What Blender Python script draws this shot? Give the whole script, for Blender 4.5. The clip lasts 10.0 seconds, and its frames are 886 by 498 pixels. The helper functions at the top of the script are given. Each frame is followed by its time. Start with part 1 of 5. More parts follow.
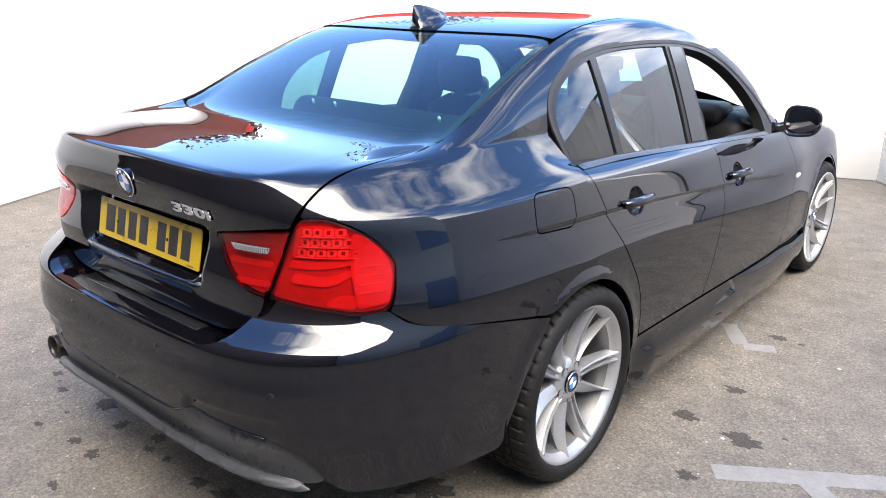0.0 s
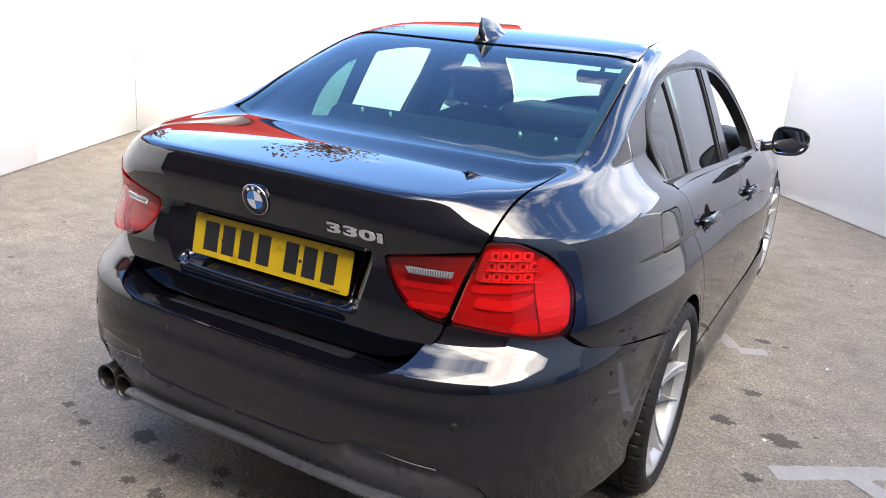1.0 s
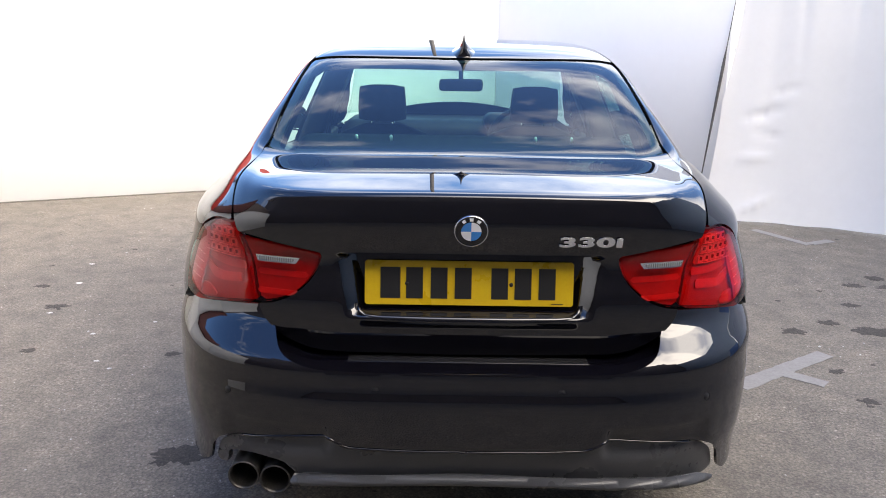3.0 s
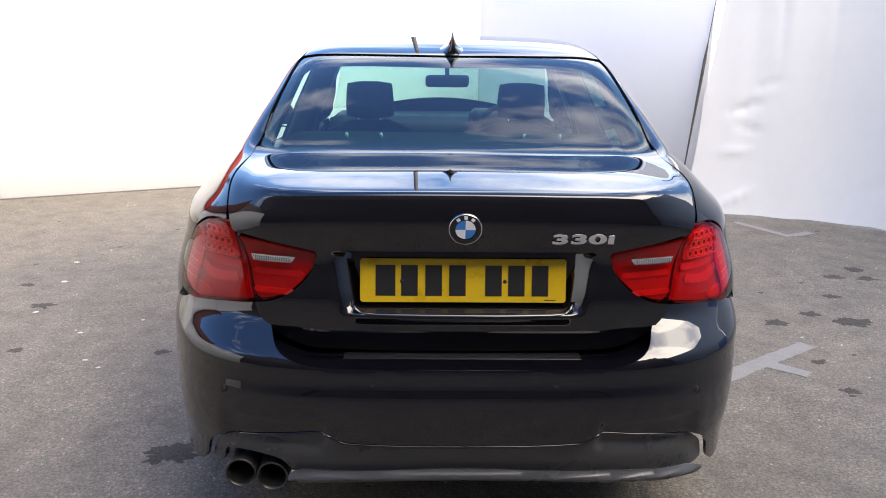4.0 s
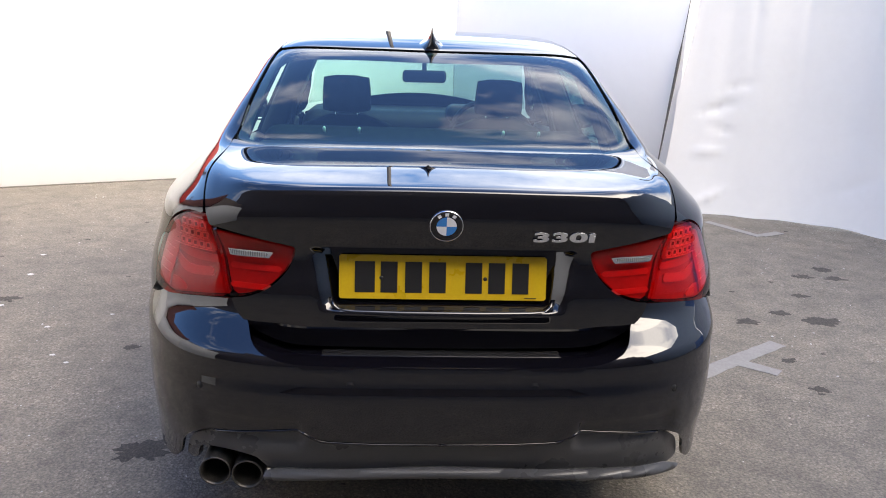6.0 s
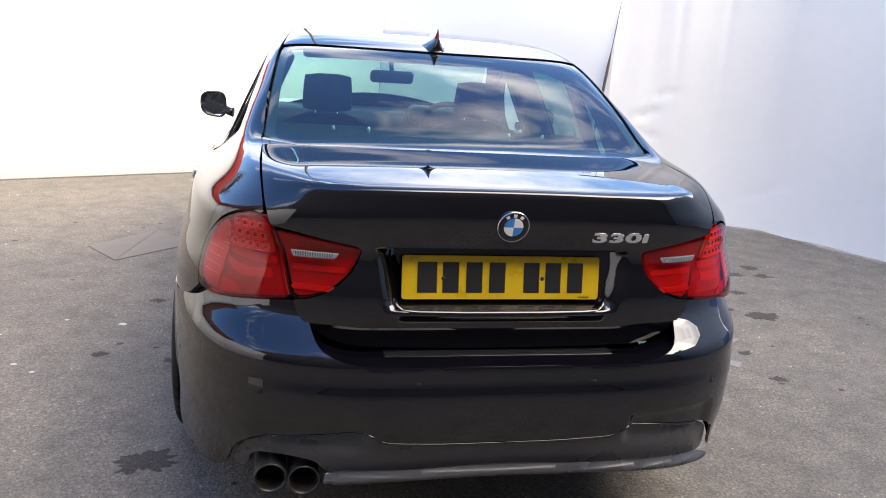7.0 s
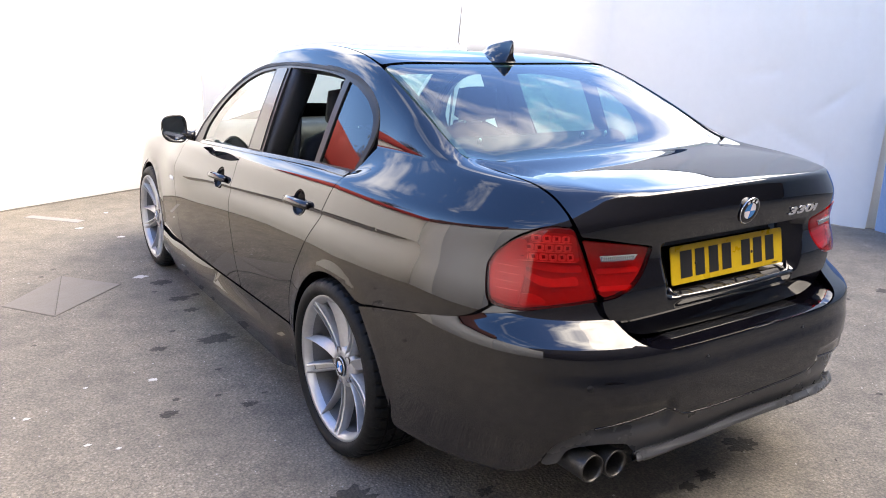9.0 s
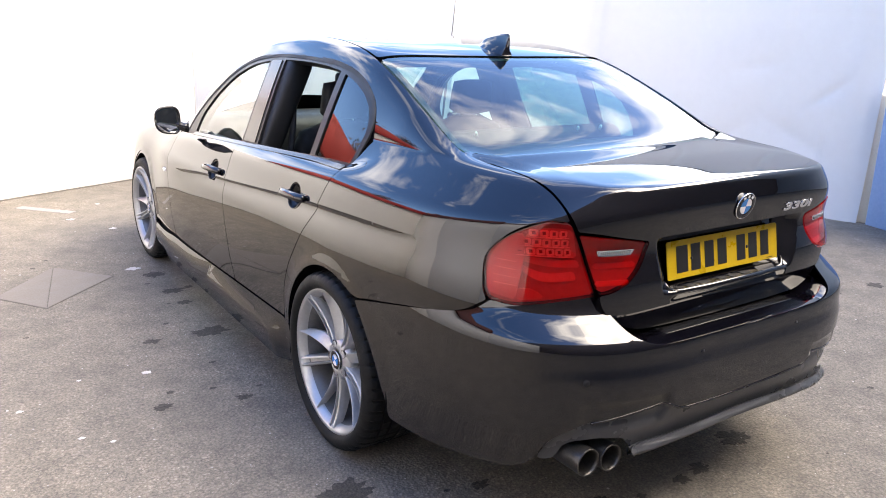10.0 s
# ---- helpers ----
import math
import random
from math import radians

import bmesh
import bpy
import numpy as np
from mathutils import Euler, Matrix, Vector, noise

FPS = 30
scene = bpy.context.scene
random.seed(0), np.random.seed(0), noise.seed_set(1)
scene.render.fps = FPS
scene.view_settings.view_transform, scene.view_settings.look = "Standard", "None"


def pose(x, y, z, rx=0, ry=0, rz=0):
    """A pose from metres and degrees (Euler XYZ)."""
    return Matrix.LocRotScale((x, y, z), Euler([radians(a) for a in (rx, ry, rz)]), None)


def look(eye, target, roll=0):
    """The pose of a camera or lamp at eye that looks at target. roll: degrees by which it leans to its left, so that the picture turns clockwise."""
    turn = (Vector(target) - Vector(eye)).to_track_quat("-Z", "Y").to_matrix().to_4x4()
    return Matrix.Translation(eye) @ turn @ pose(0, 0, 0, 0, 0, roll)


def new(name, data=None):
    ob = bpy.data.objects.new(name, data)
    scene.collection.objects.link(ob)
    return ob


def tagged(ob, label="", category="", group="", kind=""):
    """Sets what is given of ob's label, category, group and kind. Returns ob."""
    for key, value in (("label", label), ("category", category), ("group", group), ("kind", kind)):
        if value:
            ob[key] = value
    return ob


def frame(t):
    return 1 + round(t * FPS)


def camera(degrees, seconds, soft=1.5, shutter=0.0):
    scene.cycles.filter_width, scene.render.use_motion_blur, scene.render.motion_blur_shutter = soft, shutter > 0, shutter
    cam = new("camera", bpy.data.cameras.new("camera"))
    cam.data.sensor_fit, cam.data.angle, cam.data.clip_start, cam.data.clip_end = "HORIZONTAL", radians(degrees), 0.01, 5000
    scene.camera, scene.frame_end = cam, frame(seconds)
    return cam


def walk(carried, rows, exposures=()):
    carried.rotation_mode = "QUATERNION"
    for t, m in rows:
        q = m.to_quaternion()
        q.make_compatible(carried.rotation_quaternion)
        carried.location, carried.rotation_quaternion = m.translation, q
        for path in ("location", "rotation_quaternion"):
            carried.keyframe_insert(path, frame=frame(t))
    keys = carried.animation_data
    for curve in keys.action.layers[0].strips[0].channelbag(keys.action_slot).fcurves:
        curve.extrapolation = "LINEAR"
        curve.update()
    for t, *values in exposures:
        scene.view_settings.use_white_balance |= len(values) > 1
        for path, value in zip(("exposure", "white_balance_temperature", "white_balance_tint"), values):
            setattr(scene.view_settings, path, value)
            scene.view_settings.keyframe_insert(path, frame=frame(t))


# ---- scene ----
cam = camera(59.00, 10.0, 1.0)
# seconds, eye, and the tilt, lean and turn in degrees
PATH = [
    (0.0, 1.957, -0.955, 1.451, 72.41, -1.19, 40.45),
    (0.5, 1.792, -1.047, 1.431, 72.48, -1.97, 38.05),
    (1.0, 1.291, -1.361, 1.453, 72.96, -4.37, 29.62),
    (1.5, 0.754, -1.540, 1.392, 75.25, -1.22, 15.44),
    (2.0, 0.245, -1.740, 1.414, 74.66, -0.80, 6.25),
    (2.5, 0.000, -1.752, 1.405, 75.26, -1.02, 2.11),
    (4.0, -0.101, -1.780, 1.427, 74.66, -0.76, -1.27),
    (4.5, -0.106, -1.776, 1.421, 74.65, -0.93, -1.67),
    (5.0, -0.098, -1.777, 1.429, 74.36, -0.79, -1.78),
    (5.5, -0.104, -1.769, 1.427, 74.35, -1.22, -2.11),
    (7.0, -0.562, -1.730, 1.408, 74.86, -3.97, -11.28),
    (7.5, -1.142, -1.601, 1.395, 75.38, -5.18, -20.08),
    (8.0, -1.669, -1.408, 1.401, 76.53, -3.28, -29.49),
    (8.5, -1.923, -1.319, 1.427, 75.56, -1.00, -33.04),
    (9.0, -1.975, -1.299, 1.430, 75.10, -1.21, -33.60),
    (9.5, -1.986, -1.297, 1.431, 74.82, -1.35, -34.17),
    (10.0, -1.988, -1.288, 1.437, 74.50, -1.57, -34.18),
]
walk(cam, [(t, pose(x, y, z, rx, ry, rz)) for t, x, y, z, rx, ry, rz in PATH],
     exposures=[(0.0, 2.90, 7000, 11), (2.5, 2.34, 7100, 12), (5.5, 2.36, 7150, 12), (7.5, 2.50, 7300, 12), (10.0, 2.92, 7500, 13)])

# ---------------------------------------------------------------- sky, sun, exposure
SUN_UP, SUN_FROM = 42.0, 131.0      # degrees above the ground; degrees from +y towards +x
_az, _el = radians(SUN_FROM), radians(SUN_UP)
SUN_DIR = Vector((math.sin(_az) * math.cos(_el), math.cos(_az) * math.cos(_el), math.sin(_el)))
world = bpy.data.worlds.new("sky")
scene.world = world
world.use_nodes = True
nt = world.node_tree
nt.nodes.clear()
w_out = nt.nodes.new("ShaderNodeOutputWorld")
w_bg = nt.nodes.new("ShaderNodeBackground")
w_sky = nt.nodes.new("ShaderNodeTexSky")
w_sky.sky_type, w_sky.sun_disc = "NISHITA", False
w_sky.sun_elevation, w_sky.sun_rotation = radians(SUN_UP), radians(SUN_FROM)
w_co = nt.nodes.new("ShaderNodeTexCoord")
w_map = nt.nodes.new("ShaderNodeMapping")
w_map.inputs["Scale"].default_value = (1.0, 1.0, 2.6)
w_noise = nt.nodes.new("ShaderNodeTexNoise")
w_noise.inputs["Scale"].default_value, w_noise.inputs["Detail"].default_value, w_noise.inputs["Roughness"].default_value = 2.1, 7, .55
w_ramp = nt.nodes.new("ShaderNodeValToRGB")
w_ramp.color_ramp.elements[0].position, w_ramp.color_ramp.elements[1].position = .47, .70
w_mix = nt.nodes.new("ShaderNodeMixRGB")
w_near = nt.nodes.new("ShaderNodeVectorMath")      # cloud grows thicker and brighter round the veiled sun
w_near.operation, w_near.inputs[1].default_value = "DOT_PRODUCT", SUN_DIR
w_glow = nt.nodes.new("ShaderNodeMapRange")
w_glow.interpolation_type = "SMOOTHSTEP"
w_glow.inputs["From Min"].default_value, w_glow.inputs["From Max"].default_value = .48, 1.0
w_lit = nt.nodes.new("ShaderNodeMixRGB")
w_lit.inputs[1].default_value, w_lit.inputs[2].default_value = (6.8, 7.0, 7.4, 1), (13.5, 13.3, 13.2, 1)
w_veil = nt.nodes.new("ShaderNodeMath")
w_veil.operation, w_veil.inputs[1].default_value = "MULTIPLY_ADD", .22
nt.links.new(w_co.outputs["Generated"], w_map.inputs["Vector"])
nt.links.new(w_map.outputs[0], w_noise.inputs["Vector"])
w_sep = nt.nodes.new("ShaderNodeSeparateXYZ")
w_low = nt.nodes.new("ShaderNodeMath")
w_low.operation, w_low.inputs[1].default_value, w_low.inputs[2].default_value = "MULTIPLY_ADD", -.26, .11
w_east = nt.nodes.new("ShaderNodeMath")      # the cloud thickens towards +x and thins out towards -x
w_east.operation, w_east.inputs[1].default_value = "MULTIPLY_ADD", .13
w_sum = nt.nodes.new("ShaderNodeMath")
nt.links.new(w_co.outputs["Generated"], w_sep.inputs[0])
nt.links.new(w_sep.outputs["Z"], w_low.inputs[0])
nt.links.new(w_noise.outputs["Fac"], w_sum.inputs[0])
nt.links.new(w_sep.outputs["X"], w_east.inputs[0])
nt.links.new(w_low.outputs[0], w_east.inputs[2])
nt.links.new(w_co.outputs["Generated"], w_near.inputs[0])
nt.links.new(w_near.outputs["Value"], w_glow.inputs["Value"])
nt.links.new(w_glow.outputs[0], w_veil.inputs[0])
nt.links.new(w_east.outputs[0], w_veil.inputs[2])
nt.links.new(w_glow.outputs[0], w_lit.inputs[0])
nt.links.new(w_lit.outputs[0], w_mix.inputs[2])
nt.links.new(w_veil.outputs[0], w_sum.inputs[1])
nt.links.new(w_sum.outputs[0], w_ramp.inputs[0])
nt.links.new(w_ramp.outputs["Color"], w_mix.inputs[0])
w_deep = nt.nodes.new("ShaderNodeHueSaturation")
w_deep.inputs["Saturation"].default_value, w_deep.inputs["Hue"].default_value, w_deep.inputs["Value"].default_value = 1.30, .510, .85
nt.links.new(w_sky.outputs[0], w_deep.inputs["Color"])
nt.links.new(w_deep.outputs[0], w_mix.inputs[1])
nt.links.new(w_mix.outputs[0], w_bg.inputs[0])
w_bg.inputs[1].default_value = .15
nt.links.new(w_bg.outputs[0], w_out.inputs[0])

sun = new("sun", bpy.data.lights.new("sun", "SUN"))
sun.data.energy, sun.data.angle, sun.data.color = .60, radians(60.0), (1, .90, .78)
sun.matrix_world = look(SUN_DIR * 60, (0, 0, 0))

# ---------------------------------------------------------------- materials
def material(name, color, rough=.5, metal=0.0, coat=0.0, coat_rough=.03, spec=.5):
    m = bpy.data.materials.new(name)
    m.use_nodes = True
    b = m.node_tree.nodes["Principled BSDF"]
    b.inputs["Base Color"].default_value = (*color, 1)
    b.inputs["Roughness"].default_value, b.inputs["Metallic"].default_value = rough, metal
    b.inputs["Coat Weight"].default_value, b.inputs["Coat Roughness"].default_value = coat, coat_rough
    b.inputs["Specular IOR Level"].default_value = spec
    return m


def nodes_of(m):
    return m.node_tree, m.node_tree.nodes["Principled BSDF"]


def noise_node(nt, scale, detail=4, rough=.55, coord="Object"):
    co = nt.nodes.new("ShaderNodeTexCoord")
    n = nt.nodes.new("ShaderNodeTexNoise")
    n.inputs["Scale"].default_value, n.inputs["Detail"].default_value, n.inputs["Roughness"].default_value = scale, detail, rough
    nt.links.new(co.outputs[coord], n.inputs["Vector"])
    return n


def ramp_node(nt, source, stops):
    r = nt.nodes.new("ShaderNodeValToRGB")
    e = r.color_ramp.elements
    while len(e) < len(stops):
        e.new(.5)
    for i, (p, c) in enumerate(stops):
        e[i].position = p
        e[i].color = (*c, 1) if len(c) == 3 else c
    nt.links.new(source, r.inputs[0])
    return r


def mix_node(nt, fac, a, b, mode="MIX"):
    n = nt.nodes.new("ShaderNodeMixRGB")
    n.blend_type = mode
    for s, v in zip((0, 1, 2), (fac, a, b)):
        if hasattr(v, "node"):
            nt.links.new(v, n.inputs[s])
        else:
            n.inputs[s].default_value = v if s == 0 else (*v, 1)
    return n


def bump_node(nt, b, height, strength, distance):
    n = nt.nodes.new("ShaderNodeBump")
    n.inputs["Strength"].default_value, n.inputs["Distance"].default_value = strength, distance
    nt.links.new(height, n.inputs["Height"])
    nt.links.new(n.outputs[0], b.inputs["Normal"])
    return n


def worn(name, dark, light, scale, rough=(.4, .7), bump=.0, metal=0.0, fine=None):
    """A surface whose colour and gloss drift at two scales."""
    m = material(name, light, metal=metal)
    nt, b = nodes_of(m)
    big, small = noise_node(nt, scale, 5), noise_node(nt, fine or scale * 14, 4)
    both = mix_node(nt, .45, big.outputs["Fac"], small.outputs["Fac"])
    r = ramp_node(nt, both.outputs[0], [(.3, dark), (.7, light)])
    nt.links.new(r.outputs[0], b.inputs["Base Color"])
    g = ramp_node(nt, big.outputs["Fac"], [(.3, (rough[0],) * 3), (.7, (rough[1],) * 3)])
    nt.links.new(g.outputs[0], b.inputs["Roughness"])
    if bump:
        bump_node(nt, b, small.outputs["Fac"], bump, .004)
    return m


def paint_material():
    m = material("black_paint", (.02, .02, .026), .42, 0.0, 1.0, .012, .0)
    nt, b = nodes_of(m)
    flake = noise_node(nt, 900, 2)
    r = ramp_node(nt, flake.outputs["Fac"], [(.35, (.0014, .0013, .0024)), (.75, (.0034, .0031, .0054))])
    nt.links.new(r.outputs[0], b.inputs["Base Color"])
    dust = noise_node(nt, 5, 6, .65)
    d = ramp_node(nt, dust.outputs["Fac"], [(.35, (.004,) * 3), (.8, (.020,) * 3)])
    nt.links.new(d.outputs[0], b.inputs["Coat Roughness"])
    b.inputs["Coat IOR"].default_value = 1.68
    return m


def glass_material(name, tint, ior=1.5):
    m = bpy.data.materials.new(name)
    m.use_nodes = True
    nt = m.node_tree
    nt.nodes.clear()
    out, mix = nt.nodes.new("ShaderNodeOutputMaterial"), nt.nodes.new("ShaderNodeMixShader")
    clear, gloss, face = nt.nodes.new("ShaderNodeBsdfTransparent"), nt.nodes.new("ShaderNodeBsdfGlossy"), nt.nodes.new("ShaderNodeLayerWeight")
    power, scale = nt.nodes.new("ShaderNodeMath"), nt.nodes.new("ShaderNodeMath")
    face.inputs[0].default_value = .5
    power.operation, power.inputs[1].default_value = "POWER", 4.0
    f0 = ((ior - 1) / (ior + 1)) ** 2 * 1.7
    scale.operation, scale.inputs[1].default_value, scale.inputs[2].default_value = "MULTIPLY_ADD", 1 - f0, f0
    nt.links.new(face.outputs["Facing"], power.inputs[0])
    nt.links.new(power.outputs[0], scale.inputs[0])
    clear.inputs[0].default_value = (*tint, 1)
    gloss.inputs["Roughness"].default_value = .01
    nt.links.new(scale.outputs[0], mix.inputs[0])
    nt.links.new(clear.outputs[0], mix.inputs[1])
    nt.links.new(gloss.outputs[0], mix.inputs[2])
    nt.links.new(mix.outputs[0], out.inputs[0])
    return m


PAINT = paint_material()
GLASS = glass_material("tinted_glass", (.40, .67, .585), 1.60)
SIDE_GLASS = glass_material("dark_side_glass", (.24, .42, .37), 1.62)
CLEAR = glass_material("clear_glass", (.78, .93, .87), 1.52)
LENS = glass_material("red_lens", (.96, .135, .135), 1.38)
TRIM = material("gloss_black_trim", (.012, .012, .013), .18)
SATIN = worn("satin_black_trim", (.010, .010, .011), (.018, .018, .019), 12, (.28, .4))
SATIN.node_tree.nodes["Principled BSDF"].inputs["Specular IOR Level"].default_value = .25
RUBBER = worn("rubber", (.012, .012, .012), (.03, .03, .029), 6, (.55, .8))
TYRE = worn("tyre_rubber", (.005, .005, .005), (.017, .0165, .016), 9, (.45, .75), .2)
TYRE.node_tree.nodes["Principled BSDF"].inputs["Specular IOR Level"].default_value = .18
PLASTIC = worn("dark_plastic", (.040, .041, .045), (.060, .062, .067), 5, (.24, .36), .1, 0, 300)
UNDER = material("underbody", (.006, .006, .006), .9, spec=.1)
ALLOY = worn("silver_alloy", (.40, .405, .41), (.50, .505, .51), 7, (.32, .42), 0, .70)
# The rim's silver, darkened so that the gaps between spokes look shaded.
BARREL_DARK = worn("darkened_rim_barrel", (.13, .131, .133), (.19, .191, .193), 9, (.35, .5), 0, .6)
BRAKE = worn("brake_steel", (.10, .08, .07), (.28, .25, .23), 20, (.4, .6), 0, .8)
CHROME = material("chrome", (.82, .83, .85), .08, 1)
STEEL = worn("exhaust_steel", (.03, .028, .026), (.10, .096, .092), 18, (.3, .5), 0, .8)
YELLOW = worn("plate_yellow", (.46, .30, .008), (.54, .36, .012), 12, (.25, .35))
INK = material("plate_black", (.012, .012, .012), .4)
BADGE_BLUE = material("badge_blue", (.02, .22, .62), .15, 0, 1)
BADGE_WHITE = material("badge_white", (.85, .86, .88), .15, 0, 1)
LAMP_BACK = worn("lamp_reflector", (.38, .16, .14), (.50, .22, .20), 40, (.35, .5))
STRIP_GLASS = material("ribbed_glass", (.30, .31, .31), .22, .6)
nt, b = nodes_of(STRIP_GLASS)
ribs, rib_at = nt.nodes.new("ShaderNodeTexWave"), nt.nodes.new("ShaderNodeTexCoord")
ribs.inputs["Scale"].default_value = 55
nt.links.new(rib_at.outputs["Object"], ribs.inputs["Vector"])
nt.links.new(ramp_node(nt, ribs.outputs["Fac"], [(.3, (.16, .165, .165)), (.7, (.48, .49, .49))]).outputs[0], b.inputs["Base Color"])
LAMP_LED = worn("lamp_led", (.62, .50, .46), (.86, .72, .66), 90, (.2, .35))
DIODE = material("lamp_diode", (.20, .08, .07), .25)
LAMP_BED = worn("lamp_bed", (.40, .20, .17), (.52, .28, .24), 60, (.3, .5))
LAMP_DEEP = worn("lamp_deep", (.25, .10, .09), (.34, .145, .125), 60, (.3, .5))
CLOTH = worn("seat_cloth", (.006, .006, .007), (.014, .014, .016), 30, (.7, .9), .3)
CABIN = worn("cabin_plastic", (.007, .007, .008), (.014, .014, .016), 12, (.5, .7), .15)
MIRROR = material("mirror_glass", (.9, .9, .92), .01, 1)


# ---------------------------------------------------------------- building helpers
def mesh_of(name, verts, faces, normals=None):
    me = bpy.data.meshes.new(name)
    me.from_pydata([tuple(map(float, v)) for v in verts], [], [tuple(map(int, f)) for f in faces])
    me.polygons.foreach_set("use_smooth", [True] * len(me.polygons))
    if normals is not None:
        me.normals_split_custom_set(normals)
    me.update()
    return me


def part(name, shape, mat, parent, label="", at=None):
    """Links a bmesh or a mesh as one object under a thing or a part."""
    if isinstance(shape, bmesh.types.BMesh):
        me = bpy.data.meshes.new(name)
        shape.to_mesh(me)
        shape.free()
    else:
        me = shape
    if mat and not me.materials:
        me.materials.append(mat)
    ob = new(name, me)
    ob.parent = parent
    if at is not None:
        ob.matrix_basis = at
    if label:
        ob["label"] = label
    return ob


def thing(name, label, category, group="", kind="", at=None):
    ob = new(name)
    ob.empty_display_size = .1
    if at is not None:
        ob.matrix_basis = at
    return tagged(ob, label, category, group, kind)


def soft_box(w, d, h, r=.01, seg=3, at=None, taper=1.0):
    bm = bmesh.new()
    bmesh.ops.create_cube(bm, size=1)
    for v in bm.verts:
        v.co = Vector((v.co.x * w, v.co.y * d, v.co.z * h))
        if v.co.z > 0:
            v.co.x *= taper
            v.co.y *= taper
    if r > 0:
        bmesh.ops.bevel(bm, geom=bm.edges[:], offset=r, segments=seg, affect="EDGES", profile=.5)
    for f in bm.faces:
        f.smooth = True
    if at is not None:
        bmesh.ops.transform(bm, matrix=at, verts=bm.verts)
    return bm


def revolve(profile, seg=64, at=None, closed=False):
    """Turns (radius, height) pairs round the z axis."""
    p = list(profile)
    verts, faces = [], []
    for i in range(seg):
        a = 2 * math.pi * i / seg
        verts += [(r * math.cos(a), r * math.sin(a), h) for r, h in p]
    n = len(p)
    for i in range(seg):
        j = (i + 1) % seg
        for k in range(n if closed else n - 1):
            l = (k + 1) % n
            faces.append((i * n + k, j * n + k, j * n + l, i * n + l))
    bm = bmesh.new()
    vs = [bm.verts.new(v) for v in verts]
    for f in faces:
        bm.faces.new([vs[i] for i in f]).smooth = True
    bmesh.ops.remove_doubles(bm, verts=bm.verts, dist=1e-6)
    if at is not None:
        bmesh.ops.transform(bm, matrix=at, verts=bm.verts)
    return bm


def tube(points, radius, seg=10):
    bm = bmesh.new()
    pts = [Vector(p) for p in points]
    rings = []
    for i, p in enumerate(pts):
        d = (pts[min(i + 1, len(pts) - 1)] - pts[max(i - 1, 0)]).normalized()
        u = d.orthogonal().normalized() if not rings else (rings[-1][1] - d * rings[-1][1].dot(d)).normalized()
        w = d.cross(u)
        r = radius[i] if hasattr(radius, "__len__") else radius
        rings.append(([bm.verts.new(p + (u * math.cos(a) + w * math.sin(a)) * r) for a in (2 * math.pi * k / seg for k in range(seg))], u))
    for (a, _), (b, _) in zip(rings, rings[1:]):
        for k in range(seg):
            bm.faces.new((a[k], a[(k + 1) % seg], b[(k + 1) % seg], b[k])).smooth = True
    bm.faces.new(rings[0][0][::-1])
    bm.faces.new(rings[-1][0])
    return bm


def slab(outline2d, z0, z1, bevel=0.0):
    """A flat plate of the given outline between two heights."""
    bm = bmesh.new()
    low = [bm.verts.new((x, y, z0)) for x, y in outline2d]
    f = bm.faces.new(low)
    f.normal_update()
    if f.normal.z > 0:
        f.normal_flip()
    up = bmesh.ops.extrude_face_region(bm, geom=[f])
    top = [v for v in up["geom"] if isinstance(v, bmesh.types.BMVert)]
    bmesh.ops.translate(bm, verts=top, vec=(0, 0, z1 - z0))
    if bevel:
        edges = [e for e in bm.edges if all(v in top for v in e.verts)]
        bmesh.ops.bevel(bm, geom=edges, offset=bevel, segments=2, affect="EDGES", profile=.5)
    bmesh.ops.recalc_face_normals(bm, faces=bm.faces)
    return bm


def table(pairs):
    """A smooth curve through a few (key, value) pairs."""
    k = np.array([p[0] for p in pairs], float)
    v = np.array([p[1] for p in pairs], float)
    h = np.diff(k)
    s = np.diff(v) / h
    m = np.empty(len(k))
    m[0], m[-1] = s[0], s[-1]
    same = s[:-1] * s[1:] > 0
    m[1:-1] = np.where(same, 2 * s[:-1] * s[1:] / np.where(same, s[:-1] + s[1:], 1), 0)

    def at(q):
        q = np.asarray(q, float)
        i = np.clip(np.searchsorted(k, q) - 1, 0, len(h) - 1)
        t = np.clip((q - k[i]) / h[i], 0, 1)
        a, b = v[i], v[i + 1]
        return ((2 * t**3 - 3 * t**2 + 1) * a + (t**3 - 2 * t**2 + t) * h[i] * m[i]
                + (3 * t**2 - 2 * t**3) * b + (t**3 - t**2) * h[i] * m[i + 1])
    return at


def ease(v, a, b):
    t = np.clip((v - a) / (b - a), 0, 1)
    return t * t * (3 - 2 * t)


